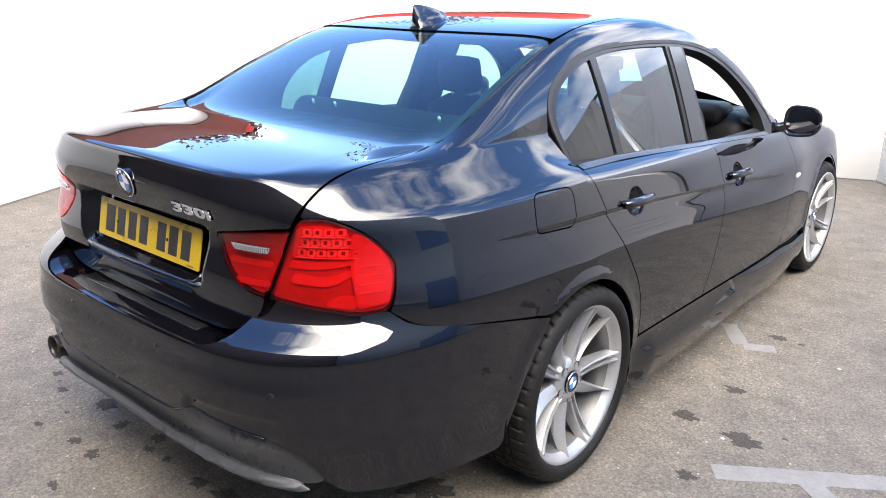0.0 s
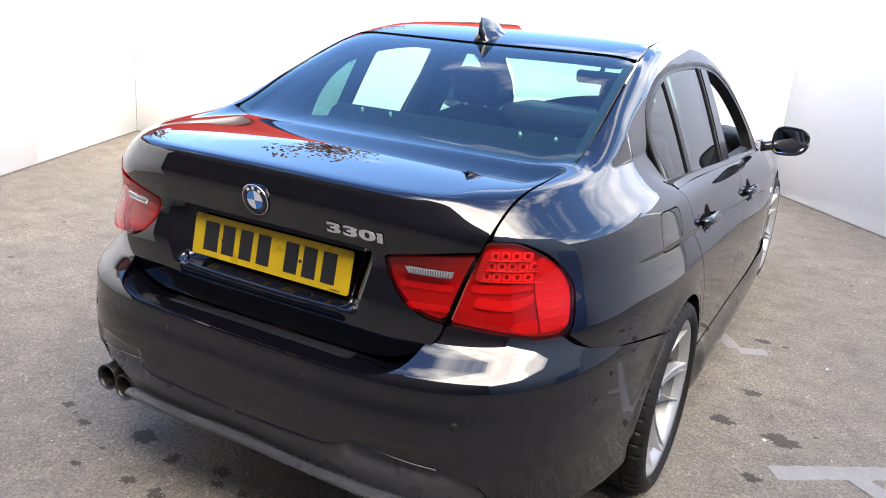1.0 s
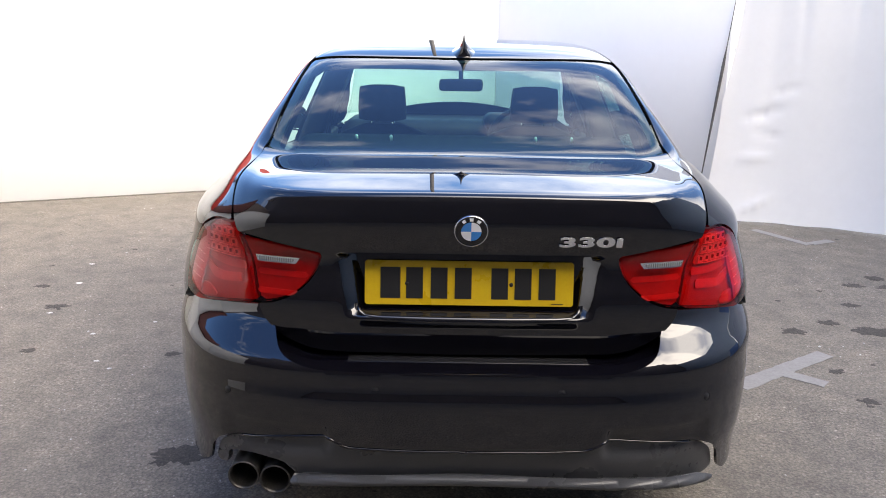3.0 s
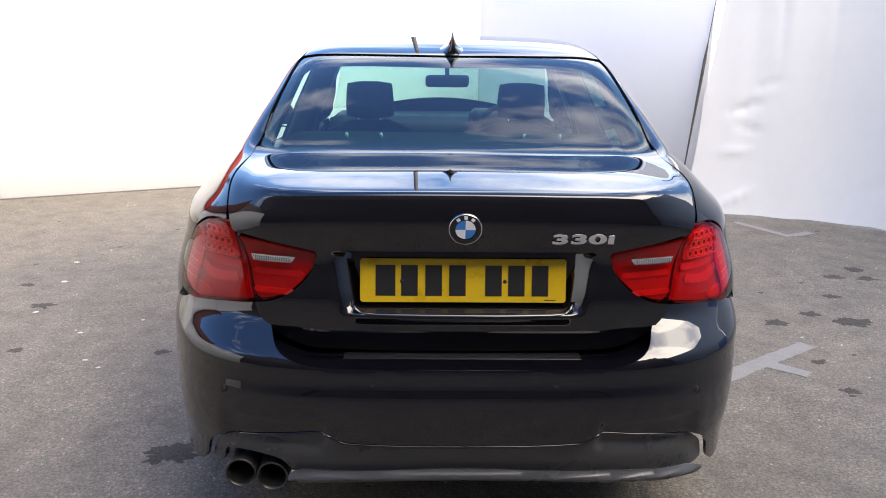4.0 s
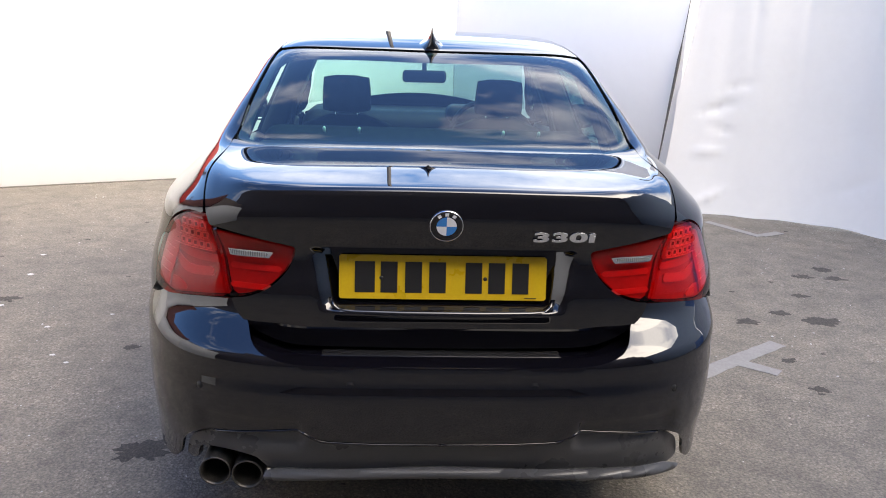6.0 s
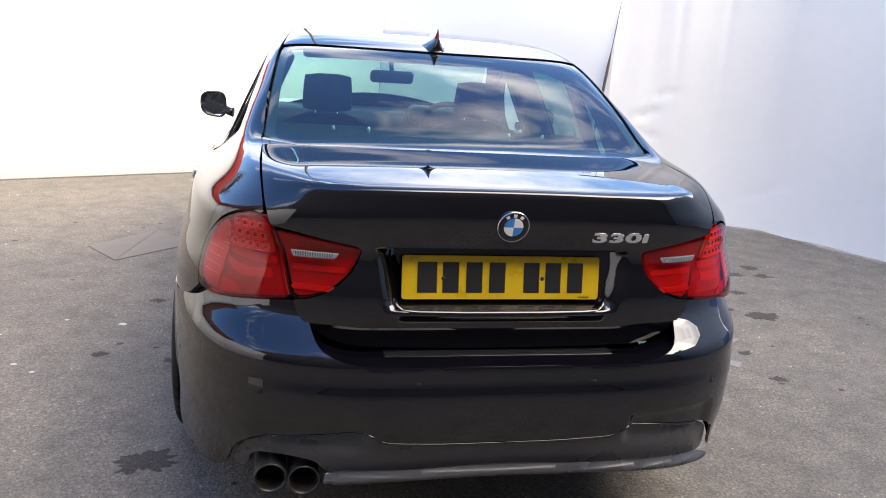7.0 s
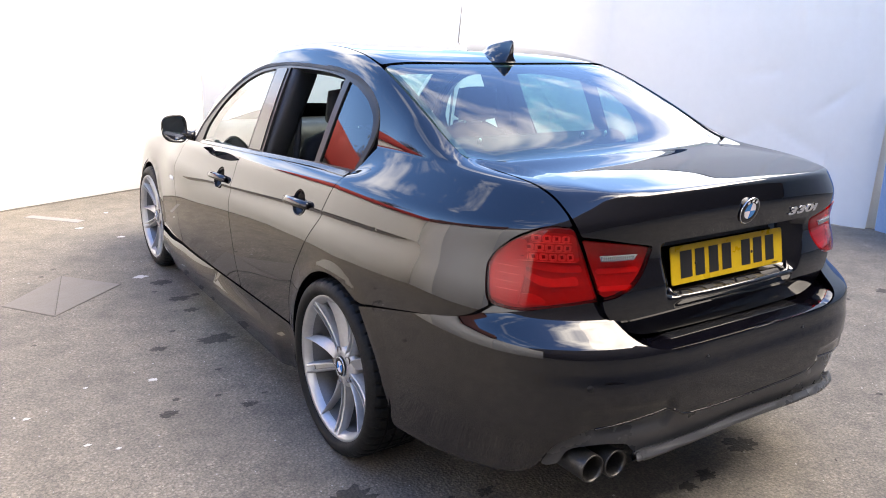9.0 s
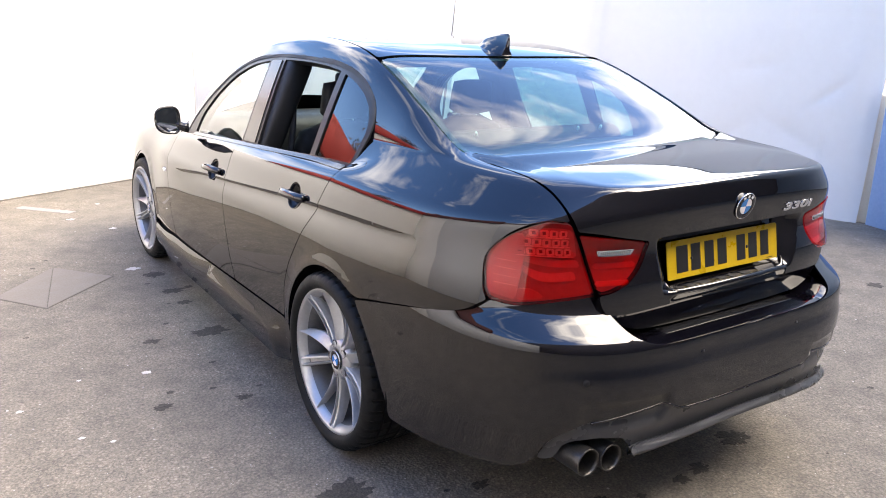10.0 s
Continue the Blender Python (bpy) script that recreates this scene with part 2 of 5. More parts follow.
def flowing(pairs, spread):
    """The same curve with its bends eased over the given spread, so that reflections run on smoothly."""
    raw = table(pairs)
    k = np.linspace(pairs[0][0], pairs[-1][0], max(24, int((pairs[-1][0] - pairs[0][0]) / (spread * .35))))
    w = np.exp(-.5 * np.linspace(-3, 3, 61) ** 2)
    at, total = k[:, None] + np.linspace(-3, 3, 61) * spread, w / w.sum()
    lo, hi = pairs[0], pairs[-1]
    first, last = (pairs[1][1] - lo[1]) / (pairs[1][0] - lo[0]), (hi[1] - pairs[-2][1]) / (hi[0] - pairs[-2][0])
    v = raw(at) + first * np.minimum(at - lo[0], 0) + last * np.maximum(at - hi[0], 0)
    v = v @ total
    m, step = np.gradient(v, k), k[1] - k[0]

    def curve(q):
        q = np.asarray(q, float)
        i = np.clip(((q - k[0]) / step).astype(int), 0, len(k) - 2)
        t = np.clip((q - k[i]) / step, 0, 1)
        return ((2 * t**3 - 3 * t**2 + 1) * v[i] + (t**3 - 2 * t**2 + t) * step * m[i]
                + (3 * t**2 - 2 * t**3) * v[i + 1] + (t**3 - t**2) * step * m[i + 1])
    return curve


# ---------------------------------------------------------------- ground and screens
def asphalt_material(name="asphalt", wet=1.0):
    """Worn macadam: small stones, each of its own grey, in a darker binder, with pale scuffs and broad drift."""
    m = material(name, (.2, .19, .18), .85)
    nt, b = nodes_of(m)
    co = nt.nodes.new("ShaderNodeTexCoord")
    stone, fine = nt.nodes.new("ShaderNodeTexVoronoi"), nt.nodes.new("ShaderNodeTexVoronoi")
    for n, s in ((stone, 95), (fine, 230)):
        n.inputs["Scale"].default_value = s
        nt.links.new(co.outputs["Object"], n.inputs["Vector"])
    grit, mid, wide = noise_node(nt, 110, 6, .7), noise_node(nt, 6, 7, .68), noise_node(nt, .5, 5, .6)
    own = ramp_node(nt, stone.outputs["Color"], [(.05, (0.105, 0.096, 0.083)), (.40, (0.185, 0.170, 0.148)), (.78, (0.245, 0.225, 0.196)), (.95, (0.40, 0.368, 0.322)), (1.0, (0.62, 0.58, 0.52))])
    dot = ramp_node(nt, fine.outputs["Color"], [(.1, (0.115, 0.106, 0.092)), (.55, (0.205, 0.189, 0.165)), (.90, (0.285, 0.262, 0.229)), (1.0, (0.70, 0.66, 0.60))])
    bare = noise_node(nt, 1.5, 6, .62)
    show = ramp_node(nt, bare.outputs["Fac"], [(.38, (.30,) * 3), (.62, (1.0,) * 3)])
    stones = mix_node(nt, .5, own.outputs[0], dot.outputs[0])
    stones = mix_node(nt, show.outputs[0], (.178, .165, .146), stones.outputs[0])
    edge = ramp_node(nt, stone.outputs["Distance"], [(.25, (1, 1, 1)), (.75, (.74, .74, .74))])
    speck = ramp_node(nt, grit.outputs["Fac"], [(.32, (.58, .58, .58)), (.5, (1, 1, 1)), (.70, (1.42, 1.40, 1.36))])
    patch = ramp_node(nt, mid.outputs["Fac"], [(.28, (.70, .70, .70)), (.52, (1, 1, 1)), (.75, (1.22, 1.20, 1.17))])
    big = ramp_node(nt, wide.outputs["Fac"], [(.3, (.84, .84, .85)), (.7, (1.14, 1.11, 1.06))])
    out = stones
    for layer in (edge, speck, patch, big):
        out = mix_node(nt, 1.0, out.outputs[0], layer.outputs[0], "MULTIPLY")
    out = mix_node(nt, 1.0, out.outputs[0], (.97 * wet, .945 * wet, .90 * wet), "MULTIPLY")
    nt.links.new(out.outputs[0], b.inputs["Base Color"])
    height = mix_node(nt, .5, stone.outputs["Distance"], grit.outputs["Fac"])
    bump_node(nt, b, height.outputs[0], .75, .006)
    return m


def screen_material(name, light, dark, scale):
    m = material(name, light, .6)
    nt, b = nodes_of(m)
    n1, n2 = noise_node(nt, scale, 5), noise_node(nt, scale * 12, 4)
    r = ramp_node(nt, mix_node(nt, .3, n1.outputs["Fac"], n2.outputs["Fac"]).outputs[0], [(.3, dark), (.62, light)])
    nt.links.new(r.outputs[0], b.inputs["Base Color"])
    bump_node(nt, b, n2.outputs["Fac"], .08, .004)
    return m


ASPHALT = asphalt_material()
DAMP = asphalt_material("oil_soaked_asphalt", .30)
SCRAP = worn("paper_scrap", (.42, .41, .39), (.62, .61, .58), 20, (.7, .9), .2)
WALL_WHITE = screen_material("white_board", (.82, .82, .81), (.79, .79, .78), .8)
SHEET_WHITE = screen_material("white_sheet", (.73, .72, .70), (.68, .67, .65), 1.2)
nt, b = nodes_of(SHEET_WHITE)      # thin plastic: daylight glows through from behind
glow, thin, top = nt.nodes.new("ShaderNodeBsdfTranslucent"), nt.nodes.new("ShaderNodeMixShader"), nt.nodes["Material Output"]
glow.inputs[0].default_value, thin.inputs[0].default_value = (.86, .83, .78, 1), .14
nt.links.new(b.outputs[0], thin.inputs[1])
nt.links.new(glow.outputs[0], thin.inputs[2])
nt.links.new(thin.outputs[0], top.inputs[0])
RED_BAND = worn("red_fascia", (.38, .03, .025), (.50, .05, .04), 3, (.4, .6))
RUSSET = worn("russet_fascia", (.09, .03, .022), (.20, .06, .04), 6, (.5, .7))
YARD_WALL = worn("dark_wall", (.09, .075, .07), (.16, .13, .12), 2, (.7, .9), .2)
GREY_RENDER = worn("grey_render", (.64, .63, .62), (.74, .73, .71), 2, (.7, .9), .2)
ROAD_PAINT = worn("worn_road_paint", (.17, .163, .152), (.26, .252, .236), 14, (.6, .8), .4, 0, 75)
STAIN = worn("oil_stain", (.045, .042, .038), (.13, .121, .112), 40, (.4, .65), .3)
GAP_DARK = worn("gap_dark", (.03, .026, .022), (.16, .14, .12), 20, (.8, .95), .3)
IRON = worn("cast_iron", (.105, .092, .077), (.165, .146, .125), 9, (.5, .7), .4)
nt, b = nodes_of(IRON)
tread = nt.nodes.new("ShaderNodeTexChecker")
tread.inputs["Scale"].default_value = 62
tread_at = nt.nodes.new("ShaderNodeTexCoord")
nt.links.new(tread_at.outputs["Object"], tread.inputs["Vector"])
bump_node(nt, b, tread.outputs["Fac"], 1.0, .004)
BLUE_BOARD = worn("blue_board", (.20, .32, .52), (.28, .40, .60), 3, (.4, .6))
PALE_STONE = worn("pale_block", (.68, .60, .48), (.78, .70, .58), 5, (.7, .9), .2)
BARK = worn("bark", (.05, .035, .028), (.10, .075, .06), 8, (.8, .95), .5)
LEAF = worn("russet_leaf", (.07, .03, .02), (.14, .07, .035), 4, (.5, .7))
CHIP = worn("pale_grit", (.12, .115, .11), (.62, .60, .56), 3, (.6, .8))

bm = bmesh.new()
bmesh.ops.create_grid(bm, x_segments=60, y_segments=60, size=900)
ground = part("ground", bm, ASPHALT, None)
tagged(ground, "worn grey asphalt yard with oil spots", "ground", kind="structure")


def board_wall(name, a, b, height, thick, label, mat, joints):
    """A straight wall of boards that butt with a fine open joint; a stands at its start, b at its end."""
    a, b = Vector((*a, 0)), Vector((*b, 0))
    length = (b - a).length
    turn = math.atan2(b.y - a.y, b.x - a.x)
    root = thing(name, label, "wall", kind="structure", at=Matrix.Translation(a) @ Matrix.Rotation(turn, 4, "Z"))
    edges = [0, *joints, length]
    for s, e in zip(edges, edges[1:]):
        part("board", soft_box(e - s - .004, thick, height, .003, 1, Matrix.Translation(((s + e) / 2, thick / 2, height / 2))), mat, root)
    return root


WALL_H = 1.98
corner_left, corner_far, wall_end = (-5.45, 4.23), (.48, 6.80), (2.22, 4.72)
board_wall("wall_far", corner_left, corner_far, WALL_H, .08, "tall white-painted board wall behind the car", WALL_WHITE, [])
board_wall("wall_left", (-3.45, .2), (-5.45, 4.23), WALL_H, .08, "tall white-painted board wall beside the yard", WALL_WHITE, [2.62])
# Unseen run of boards, added to even out the reflections on the left quarter.
board_wall("wall_near_added", (-3.05, -1.6), (-3.45, .196), WALL_H, .08, "tall white-painted board wall beside the yard", WALL_WHITE, [])
board_wall("wall_right", (.48, 6.80), (2.22, 4.72), WALL_H + .3, .08, "pale grey-white board wall in shade", WALL_WHITE, [])


# puckers in the sheet: place along it, height, lean, size and depth
PUCKERS = [(.42, .36, .25, .15, .030), (.36, .21, .1, .13, -.026), (.48, .29, -.2, .11, .020), (.42, .05, .5, .16, -.026), (.60, .44, .3, .12, .018), (1.55, .13, .5, .24, .014), (2.6, .22, .6, .40, .020), (3.25, .26, -.5, .36, .020), (3.5, .42, .8, .22, .024), (2.9, .50, .2, .2, .016)]


def hung_sheet():
    """A white sheet hung from a rail, with soft folds, an uneven hem and a slanting near edge."""
    way_x = table([(0, 2.10), (.5, 2.58), (1.1, 3.14), (1.6, 3.53), (2.5, 3.97), (3.2, 4.26), (3.9, 4.46)])
    way_y = table([(0, 4.74), (.5, 4.62), (1.1, 4.42), (1.6, 4.08), (2.5, 3.27), (3.2, 2.63), (3.9, 2.00)])
    nu, nv = 180, 70
    v, f = [], []
    for i in range(nu):
        for j in range(nv):
            h = j / (nv - 1)
            s = 3.9 * i / (nu - 1)
            near, far = max(0, 1 - s / .5), max(0, (s - 3.0) / .9)
            x, y = float(way_x(s)), float(way_y(s))
            tx, ty = float(way_x(s + .02) - way_x(s - .02)), float(way_y(s + .02) - way_y(s - .02))
            ln = math.hypot(tx, ty)
            nx, ny = -ty / ln, tx / ln
            drape = .008 * math.sin(s * 5.3 + 1.1 * math.sin(h * 2.2)) * (.2 + .8 * h) + .004 * math.sin(s * 13 + h * 3)
            crease = .030 * noise.noise((s * 1.1, h * 1.3, 2.42)) + .006 * noise.noise((s * 5, h * 4, 9.7))
            for cs, ch, lean, size, deep in PUCKERS:
                du, dv = (s - cs) + lean * (h - ch) * 2.4, (h - ch) * 2.4 - lean * (s - cs)
                crease += deep * math.exp(-(du / size) ** 2 - (dv / (size * .28)) ** 2) * (1 if dv > 0 else .45)
            folds = sum(.016 * math.exp(-((s - fs - fl * (1 - h)) / .035) ** 2) * ease(h, .35, .9) for fs, fl in ((.62, .1), (1.02, .05), (1.55, -.08), (2.35, .12), (3.1, .25), (3.45, .40)))
            scallop = .025 * near * abs(math.sin(h * 2.4 * 3.3)) ** .6
            hem = .012 * noise.noise((s * 3, 0, 5)) + .008
            d = drape + crease + folds - .10 * (1 - h) ** 6 * (1 if s < 3.5 else .4)
            slide = near * (.24 * h + scallop) + far * .05 * h
            v.append((x + nx * d + tx / ln * slide, y + ny * d + ty / ln * slide, hem + h * 2.4))
    for i in range(nu - 1):
        f += [(i * nv + j, (i + 1) * nv + j, (i + 1) * nv + j + 1, i * nv + j + 1) for j in range(nv - 1)]
    return mesh_of("hung_sheet", v, f)


sheet = part("hung_sheet", hung_sheet(), SHEET_WHITE, None)
tagged(sheet, "creased white plastic sheet hung along the yard's side", "sheet")
rail = part("sheet_rail", tube([(2.15, 4.80, 2.42), (2.63, 4.68, 2.42), (3.2, 4.5, 2.42), (3.6, 4.13, 2.42), (4.04, 3.3, 2.42), (4.33, 2.66, 2.42), (4.53, 2.02, 2.42)], .02, 8), STAIN, None)
tagged(rail, "dark metal rail that carries the hung sheet", "rail")
# Dark tapered tube standing in for the shaded gap between wall and sheet.
edge_gap = part("sheet_post_and_gap", tube([(2.068 + .215 * h, 4.758 - .052 * h, 2.42 * h) for h in (0, .12, .26, .40, .52, .58, .70, .85, 1)], [.003, .005, .008, .012, .013, .004, .003, .0025, .0025], 10), STAIN, None)
tagged(edge_gap, "dark tapered strip for the shaded gap along the white sheet's edge", "post", "posts of the sheet")
for x, y in ((3.68, 4.18), (4.52, 2.26)):
    post = part("sheet_post_and_gap", tube([(x, y, 0), (x, y, 2.42)], .025, 10), STAIN, None)
    tagged(post, "thin dark metal post behind the white sheet", "post", "posts of the sheet")

# Unseen dark wall, added to keep bright sky out of the left lamp's reflections.
flank = part("added_flank_wall", soft_box(.4, 5.6, 4.6, .02, 1, pose(-8.5, -1.75, 2.3)), YARD_WALL, None)
tagged(flank, "dark wall added beside the yard's open end to darken reflections", "wall", kind="structure")
stone = part("block_pier", soft_box(.24, .20, 1.05, .01, 2, pose(4.61, 2.03, .525, 0, 0, 20)), PALE_STONE, None)
tagged(stone, "pale block pier at the end of the sheet", "pier")
blue = part("blue_board", soft_box(1.1, .04, 1.25, .006, 2, pose(4.315, 1.40, .625, 0, 0, 73)), BLUE_BOARD, None)
tagged(blue, "pale blue board standing beside the pier", "board")

# red fascia over the boards
for name, a, b, mat, label in (("fascia_far", (-5.42, 4.20), (-1.9, 5.72), RED_BAND, "red painted fascia along the top of the wall"), ("fascia_left", (-3.40, .2), (-5.40, 4.20), RUSSET, "dark russet fascia along the top of the wall")):
    a, b = Vector((*a, 0)), Vector((*b, 0))
    at = Matrix.Translation((a + b) / 2 + Vector((0, 0, WALL_H + .22))) @ Matrix.Rotation(math.atan2(b.y - a.y, b.x - a.x), 4, "Z")
    tagged(part(name, soft_box((b - a).length, .16, .44, .01, 2), mat, None, at=at), label, "fascia", kind="structure")
# Unseen wall, added to darken the tail's reflections and shade the ground behind.
back = part("shade_wall_back", soft_box(36, .4, 7.2, .02, 1, pose(-10, -4.8, 3.6)), YARD_WALL, None)
tagged(back, "unseen dark wall added behind the yard to shade it", "wall", kind="structure")
# Added wall: blocks the low sky and gives the right side a pale reflection.
flank = part("added_flank_wall", soft_box(.4, 7.9, 6.0, .02, 1, pose(7.6, -.63, 3.0)), GREY_RENDER, None)
tagged(flank, "grey wall added beyond the hung sheet for paler reflections", "wall", kind="structure")

# road paint, cover, stains, grit
def stroke(name, a, b, w, label, top=.0025):
    a, b = Vector((*a, 0)), Vector((*b, 0))
    d = (b - a).normalized()
    n = Vector((-d.y, d.x, 0))
    steps = max(3, int((b - a).length / .03))
    edge = []
    for s in (1, -1):
        row = [a + (b - a) * (k / steps) + n * s * (w / 2 + .008 * noise.noise((a.x * 7 + k * .9, s * 3.0, b.y))) for k in range(steps + 1)]
        edge += row if s > 0 else row[::-1]
    ob = part(name, slab([(p.x, p.y) for p in edge], -.002, top), ROAD_PAINT, None)
    return tagged(ob, label, "marking", "worn bay markings")


MARK = "worn white bay marking on the asphalt"
stroke("bay_marking", (1.21, 1.33), (1.76, 1.71), .085, MARK)
stroke("bay_marking", (1.47, 1.475), (1.60, 1.36), .075, MARK, .0029)
stroke("bay_marking", (.77, 2.60), (.90, 2.40), .075, MARK)
stroke("bay_marking", (.92, 2.385), (1.04, 2.45), .075, MARK, .0029)
stroke("bay_marking", (2.40, 4.29), (2.64, 3.83), .075, MARK)
stroke("bay_marking", (2.66, 3.86), (2.86, 3.96), .075, MARK, .0029)
stroke("bay_marking", (-1.33, 5.62), (-1.00, 5.24), .085, MARK)

# Dark strips stand for the debris line and the shaded gap below the boards.
for name, a, b in (("wall_foot_line", (-5.40, 4.21), (.46, 6.76)), ("wall_foot_line", (-3.44, .22), (-5.42, 4.20)), ("wall_foot_line", (.50, 6.74), (2.2, 4.72))):
    tagged(stroke(name, a, b, .035, "dirt"), "dark line of debris and shaded gap along the foot of the wall", "dirt", kind="structure").data.materials[0] = GAP_DARK
cover = thing("drain_cover", "rusty iron drain cover of two triangles in the asphalt", "drain cover")
ca, cb, cc, cd = (-1.36, 3.76), (-1.09, 3.41), (-1.505, 3.0), (-1.72, 3.31)
for tri in ((ca, cb, cc), (ca, cc, cd)):
    m = Vector((sum(p[0] for p in tri) / 3, sum(p[1] for p in tri) / 3))
    part("cover_plate", slab([tuple(m + (Vector(p) - m) * .975) for p in tri], -.01, .004, .0015), IRON, cover)
ring = [ca, cb, cc, cd]
mid = Vector((sum(p[0] for p in ring) / 4, sum(p[1] for p in ring) / 4))
part("cover_frame", slab([tuple(mid + (Vector(p) - mid) * 1.004) for p in ring], -.012, .0018), GAP_DARK, cover)


def blob_outline(x, y, r, seed):
    out = []
    for k in range(44):
        a = 2 * math.pi * k / 44
        q = r * max(.2, 1 + .6 * noise.noise((math.cos(a) * 1.6 + seed * 7, math.sin(a) * 1.6, seed * 3.3)) + .5 * noise.noise((math.cos(a) * 4, math.sin(a) * 4 + seed, 2.2)) + .35 * noise.noise((math.cos(a) * 9, math.sin(a) * 9 + seed, 5.2)))
        out.append((x + q * math.cos(a) * 1.15, y + q * math.sin(a) * .85))
    return out


rng = random.Random(5)
spots = [(1.208, 1.589, 0.055), (0.576, 0.632, 0.07), (1.05, 1.95, 0.03), (1.0, 2.6, 0.03), (-1.3, 1.6, 0.03), (1.7, 1.2, 0.03), (1.15, 1.25, 0.028), (0.98, 1.62, 0.035), (1.74, 2.01, 0.05), (1.98, 2.15, 0.045), (2.16, 2.03, 0.07), (2.24, 2.45, 0.04), (2.46, 2.82, 0.05), (2.65, 2.79, 0.05), (1.72, 1.51, 0.03), (2.68, 2.99, 0.05), (-2.13, 2.22, 0.05), (-2.38, 2.57, 0.035), (-0.99, 0.69, 0.075), (-1.97, 1.61, 0.03), (-0.88, 3.34, 0.05), (-0.87, 2.98, 0.05), (-0.87, 2.76, 0.035), (-0.88, 2.28, 0.06), (-1.16, 2.29, 0.035), (-0.77, 3.01, 0.025), (0.43, 0.26, 0.055), (0.14, 0.19, 0.035), (-.47, .19, .026), (-.37, .03, .024), (-.49, .03, .02), (-.26, .17, .02), (-.30, .23, .026), (.03, .18, .03), (-.16, .18, .014), (-.29, -.13, .018), (-.65, .23, .04), (-.88, .17, .018), (-.69, .0, .015), (-1.03, .22, .02), (-.57, .51, .03), (-1.0, 1.52, .028), (-1.08, 1.66, .012), (-.91, 1.59, .01), (2.85, 1.0, .05)]
for k in range(70):
    spots.append((rng.uniform(-3.2, 3.0), rng.uniform(-.6, 4.2), rng.uniform(.005, .014)))
for k, (x, y, r) in enumerate(spots):
    part("oil_stain", slab(blob_outline(x, y, r, k + 1), -.001, .0009), DAMP, ground)
for k, (x, y, r) in enumerate([(-1.53, 2.01, .012), (-1.77, 1.83, .016), (-1.61, 1.50, .014), (-1.52, 1.42, .011), (-0.77, 5.48, 0.02), (-1.05, 5.01, 0.035), (-0.96, 3.51, 0.05), (-1.27, 1.95, 0.025), (-0.84, 4.59, 0.03), (-2.2, 2.64, 0.025), (-2.12, 2.12, 0.018), (-2.92, 5.36, 0.05), (-2.3, 3.04, 0.022)]):
    tagged(part("litter_scrap", slab(blob_outline(x, y, r * .6, k + 71), -.001, .0022), SCRAP, None), "pale paper scrap lying flat on the asphalt", "litter", "paper scraps")


def grit():
    v, f = [], []
    for k in range(1500):
        x, y, s = rng.uniform(-3.6, 3.4), rng.uniform(-1.0, 5.0), rng.uniform(.0012, .0045)
        if rng.random() < .03:
            s *= 2.2
        b, a = len(v), rng.uniform(0, 6.3)
        for q in range(4):
            t = a + q * 1.57
            v.append((x + s * math.cos(t) * rng.uniform(.7, 1.3), y + s * math.sin(t), .0))
        v.append((x, y, s * .8))
        f += [(b + q, b + (q + 1) % 4, b + 4) for q in range(4)]
    return mesh_of("grit", v, f)


tagged(part("loose_grit", grit(), CHIP, None), "pale loose grit and chips scattered on asphalt", "grit", kind="stuff")


def tree(x, y, height, seed):
    r = random.Random(seed)
    root = thing("tree", "bare-branched tree with sparse russet leaves behind the wall", "tree", "trees behind the yard", at=Matrix.Translation((x, y, 0)))
    wood, tips = bmesh.new(), []

    def limb(p, d, length, rad, depth):
        pts, rads = [p], [rad]
        for k in range(4):
            d = (d + Vector((r.uniform(-.25, .25), r.uniform(-.25, .25), r.uniform(-.05, .2)))).normalized()
            pts.append(pts[-1] + d * length / 4)
            rads.append(rad * (1 - .16 * (k + 1)))
        me = bpy.data.meshes.new("limb")
        b = tube(pts, rads, 6 if depth < 2 else 4)
        b.to_mesh(me)
        b.free()
        wood.from_mesh(me)
        bpy.data.meshes.remove(me)
        if depth == 4:
            tips.extend(pts[1:])
            return
        for k in range(4 if depth else 6):
            side = Vector((r.uniform(-1, 1), r.uniform(-1, 1), r.uniform(.1, .9))).normalized()
            limb(pts[r.choice((2, 3, 4))], (d * .5 + side).normalized(), length * r.uniform(.55, .75), rads[-1] * .75, depth + 1)
    limb(Vector((0, 0, 0)), Vector((0, 0, 1)), height * .38, height * .022, 0)
    part("trunk", wood, BARK, root)
    v, f = [], []
    for p in tips:
        for k in range(3):
            c = p + Vector((r.uniform(-.18, .18), r.uniform(-.18, .18), r.uniform(-.18, .18)))
            u = Vector((r.uniform(-1, 1), r.uniform(-1, 1), r.uniform(-1, 1))).normalized()
            w = u.orthogonal().normalized()
            b, s = len(v), r.uniform(.03, .065)
            v += [tuple(c - u * s), tuple(c + w * s * .5 + u * .01), tuple(c + u * s), tuple(c - w * s * .5)]
            f.append((b, b + 1, b + 2, b + 3))
    part("crown", mesh_of("crown", v, f), LEAF, root)


tree(-6.4, 2.2, 3.7, 3)
tree(-7.4, 4.6, 4.2, 5)
tree(-5.2, 7.4, 4.3, 8)
tree(-8.5, 1.6, 4.8, 11)
mast = part("lamp_post", tube([(-.30, 11.5, 0), (-.30, 11.5, 3.0), (-.30, 11.5, 7.0)], [.05, .045, .035], 12), STAIN, None)
tagged(mast, "dark slender lamp post beyond the white wall", "lamp post")
# ---------------------------------------------------------------- the car's skin as one smooth function
def smax(a, b, k):
    return 0.5 * (a + b + np.sqrt((a - b) ** 2 + k * k))


def smin(a, b, k):
    return 0.5 * (a + b - np.sqrt((a - b) ** 2 + k * k))


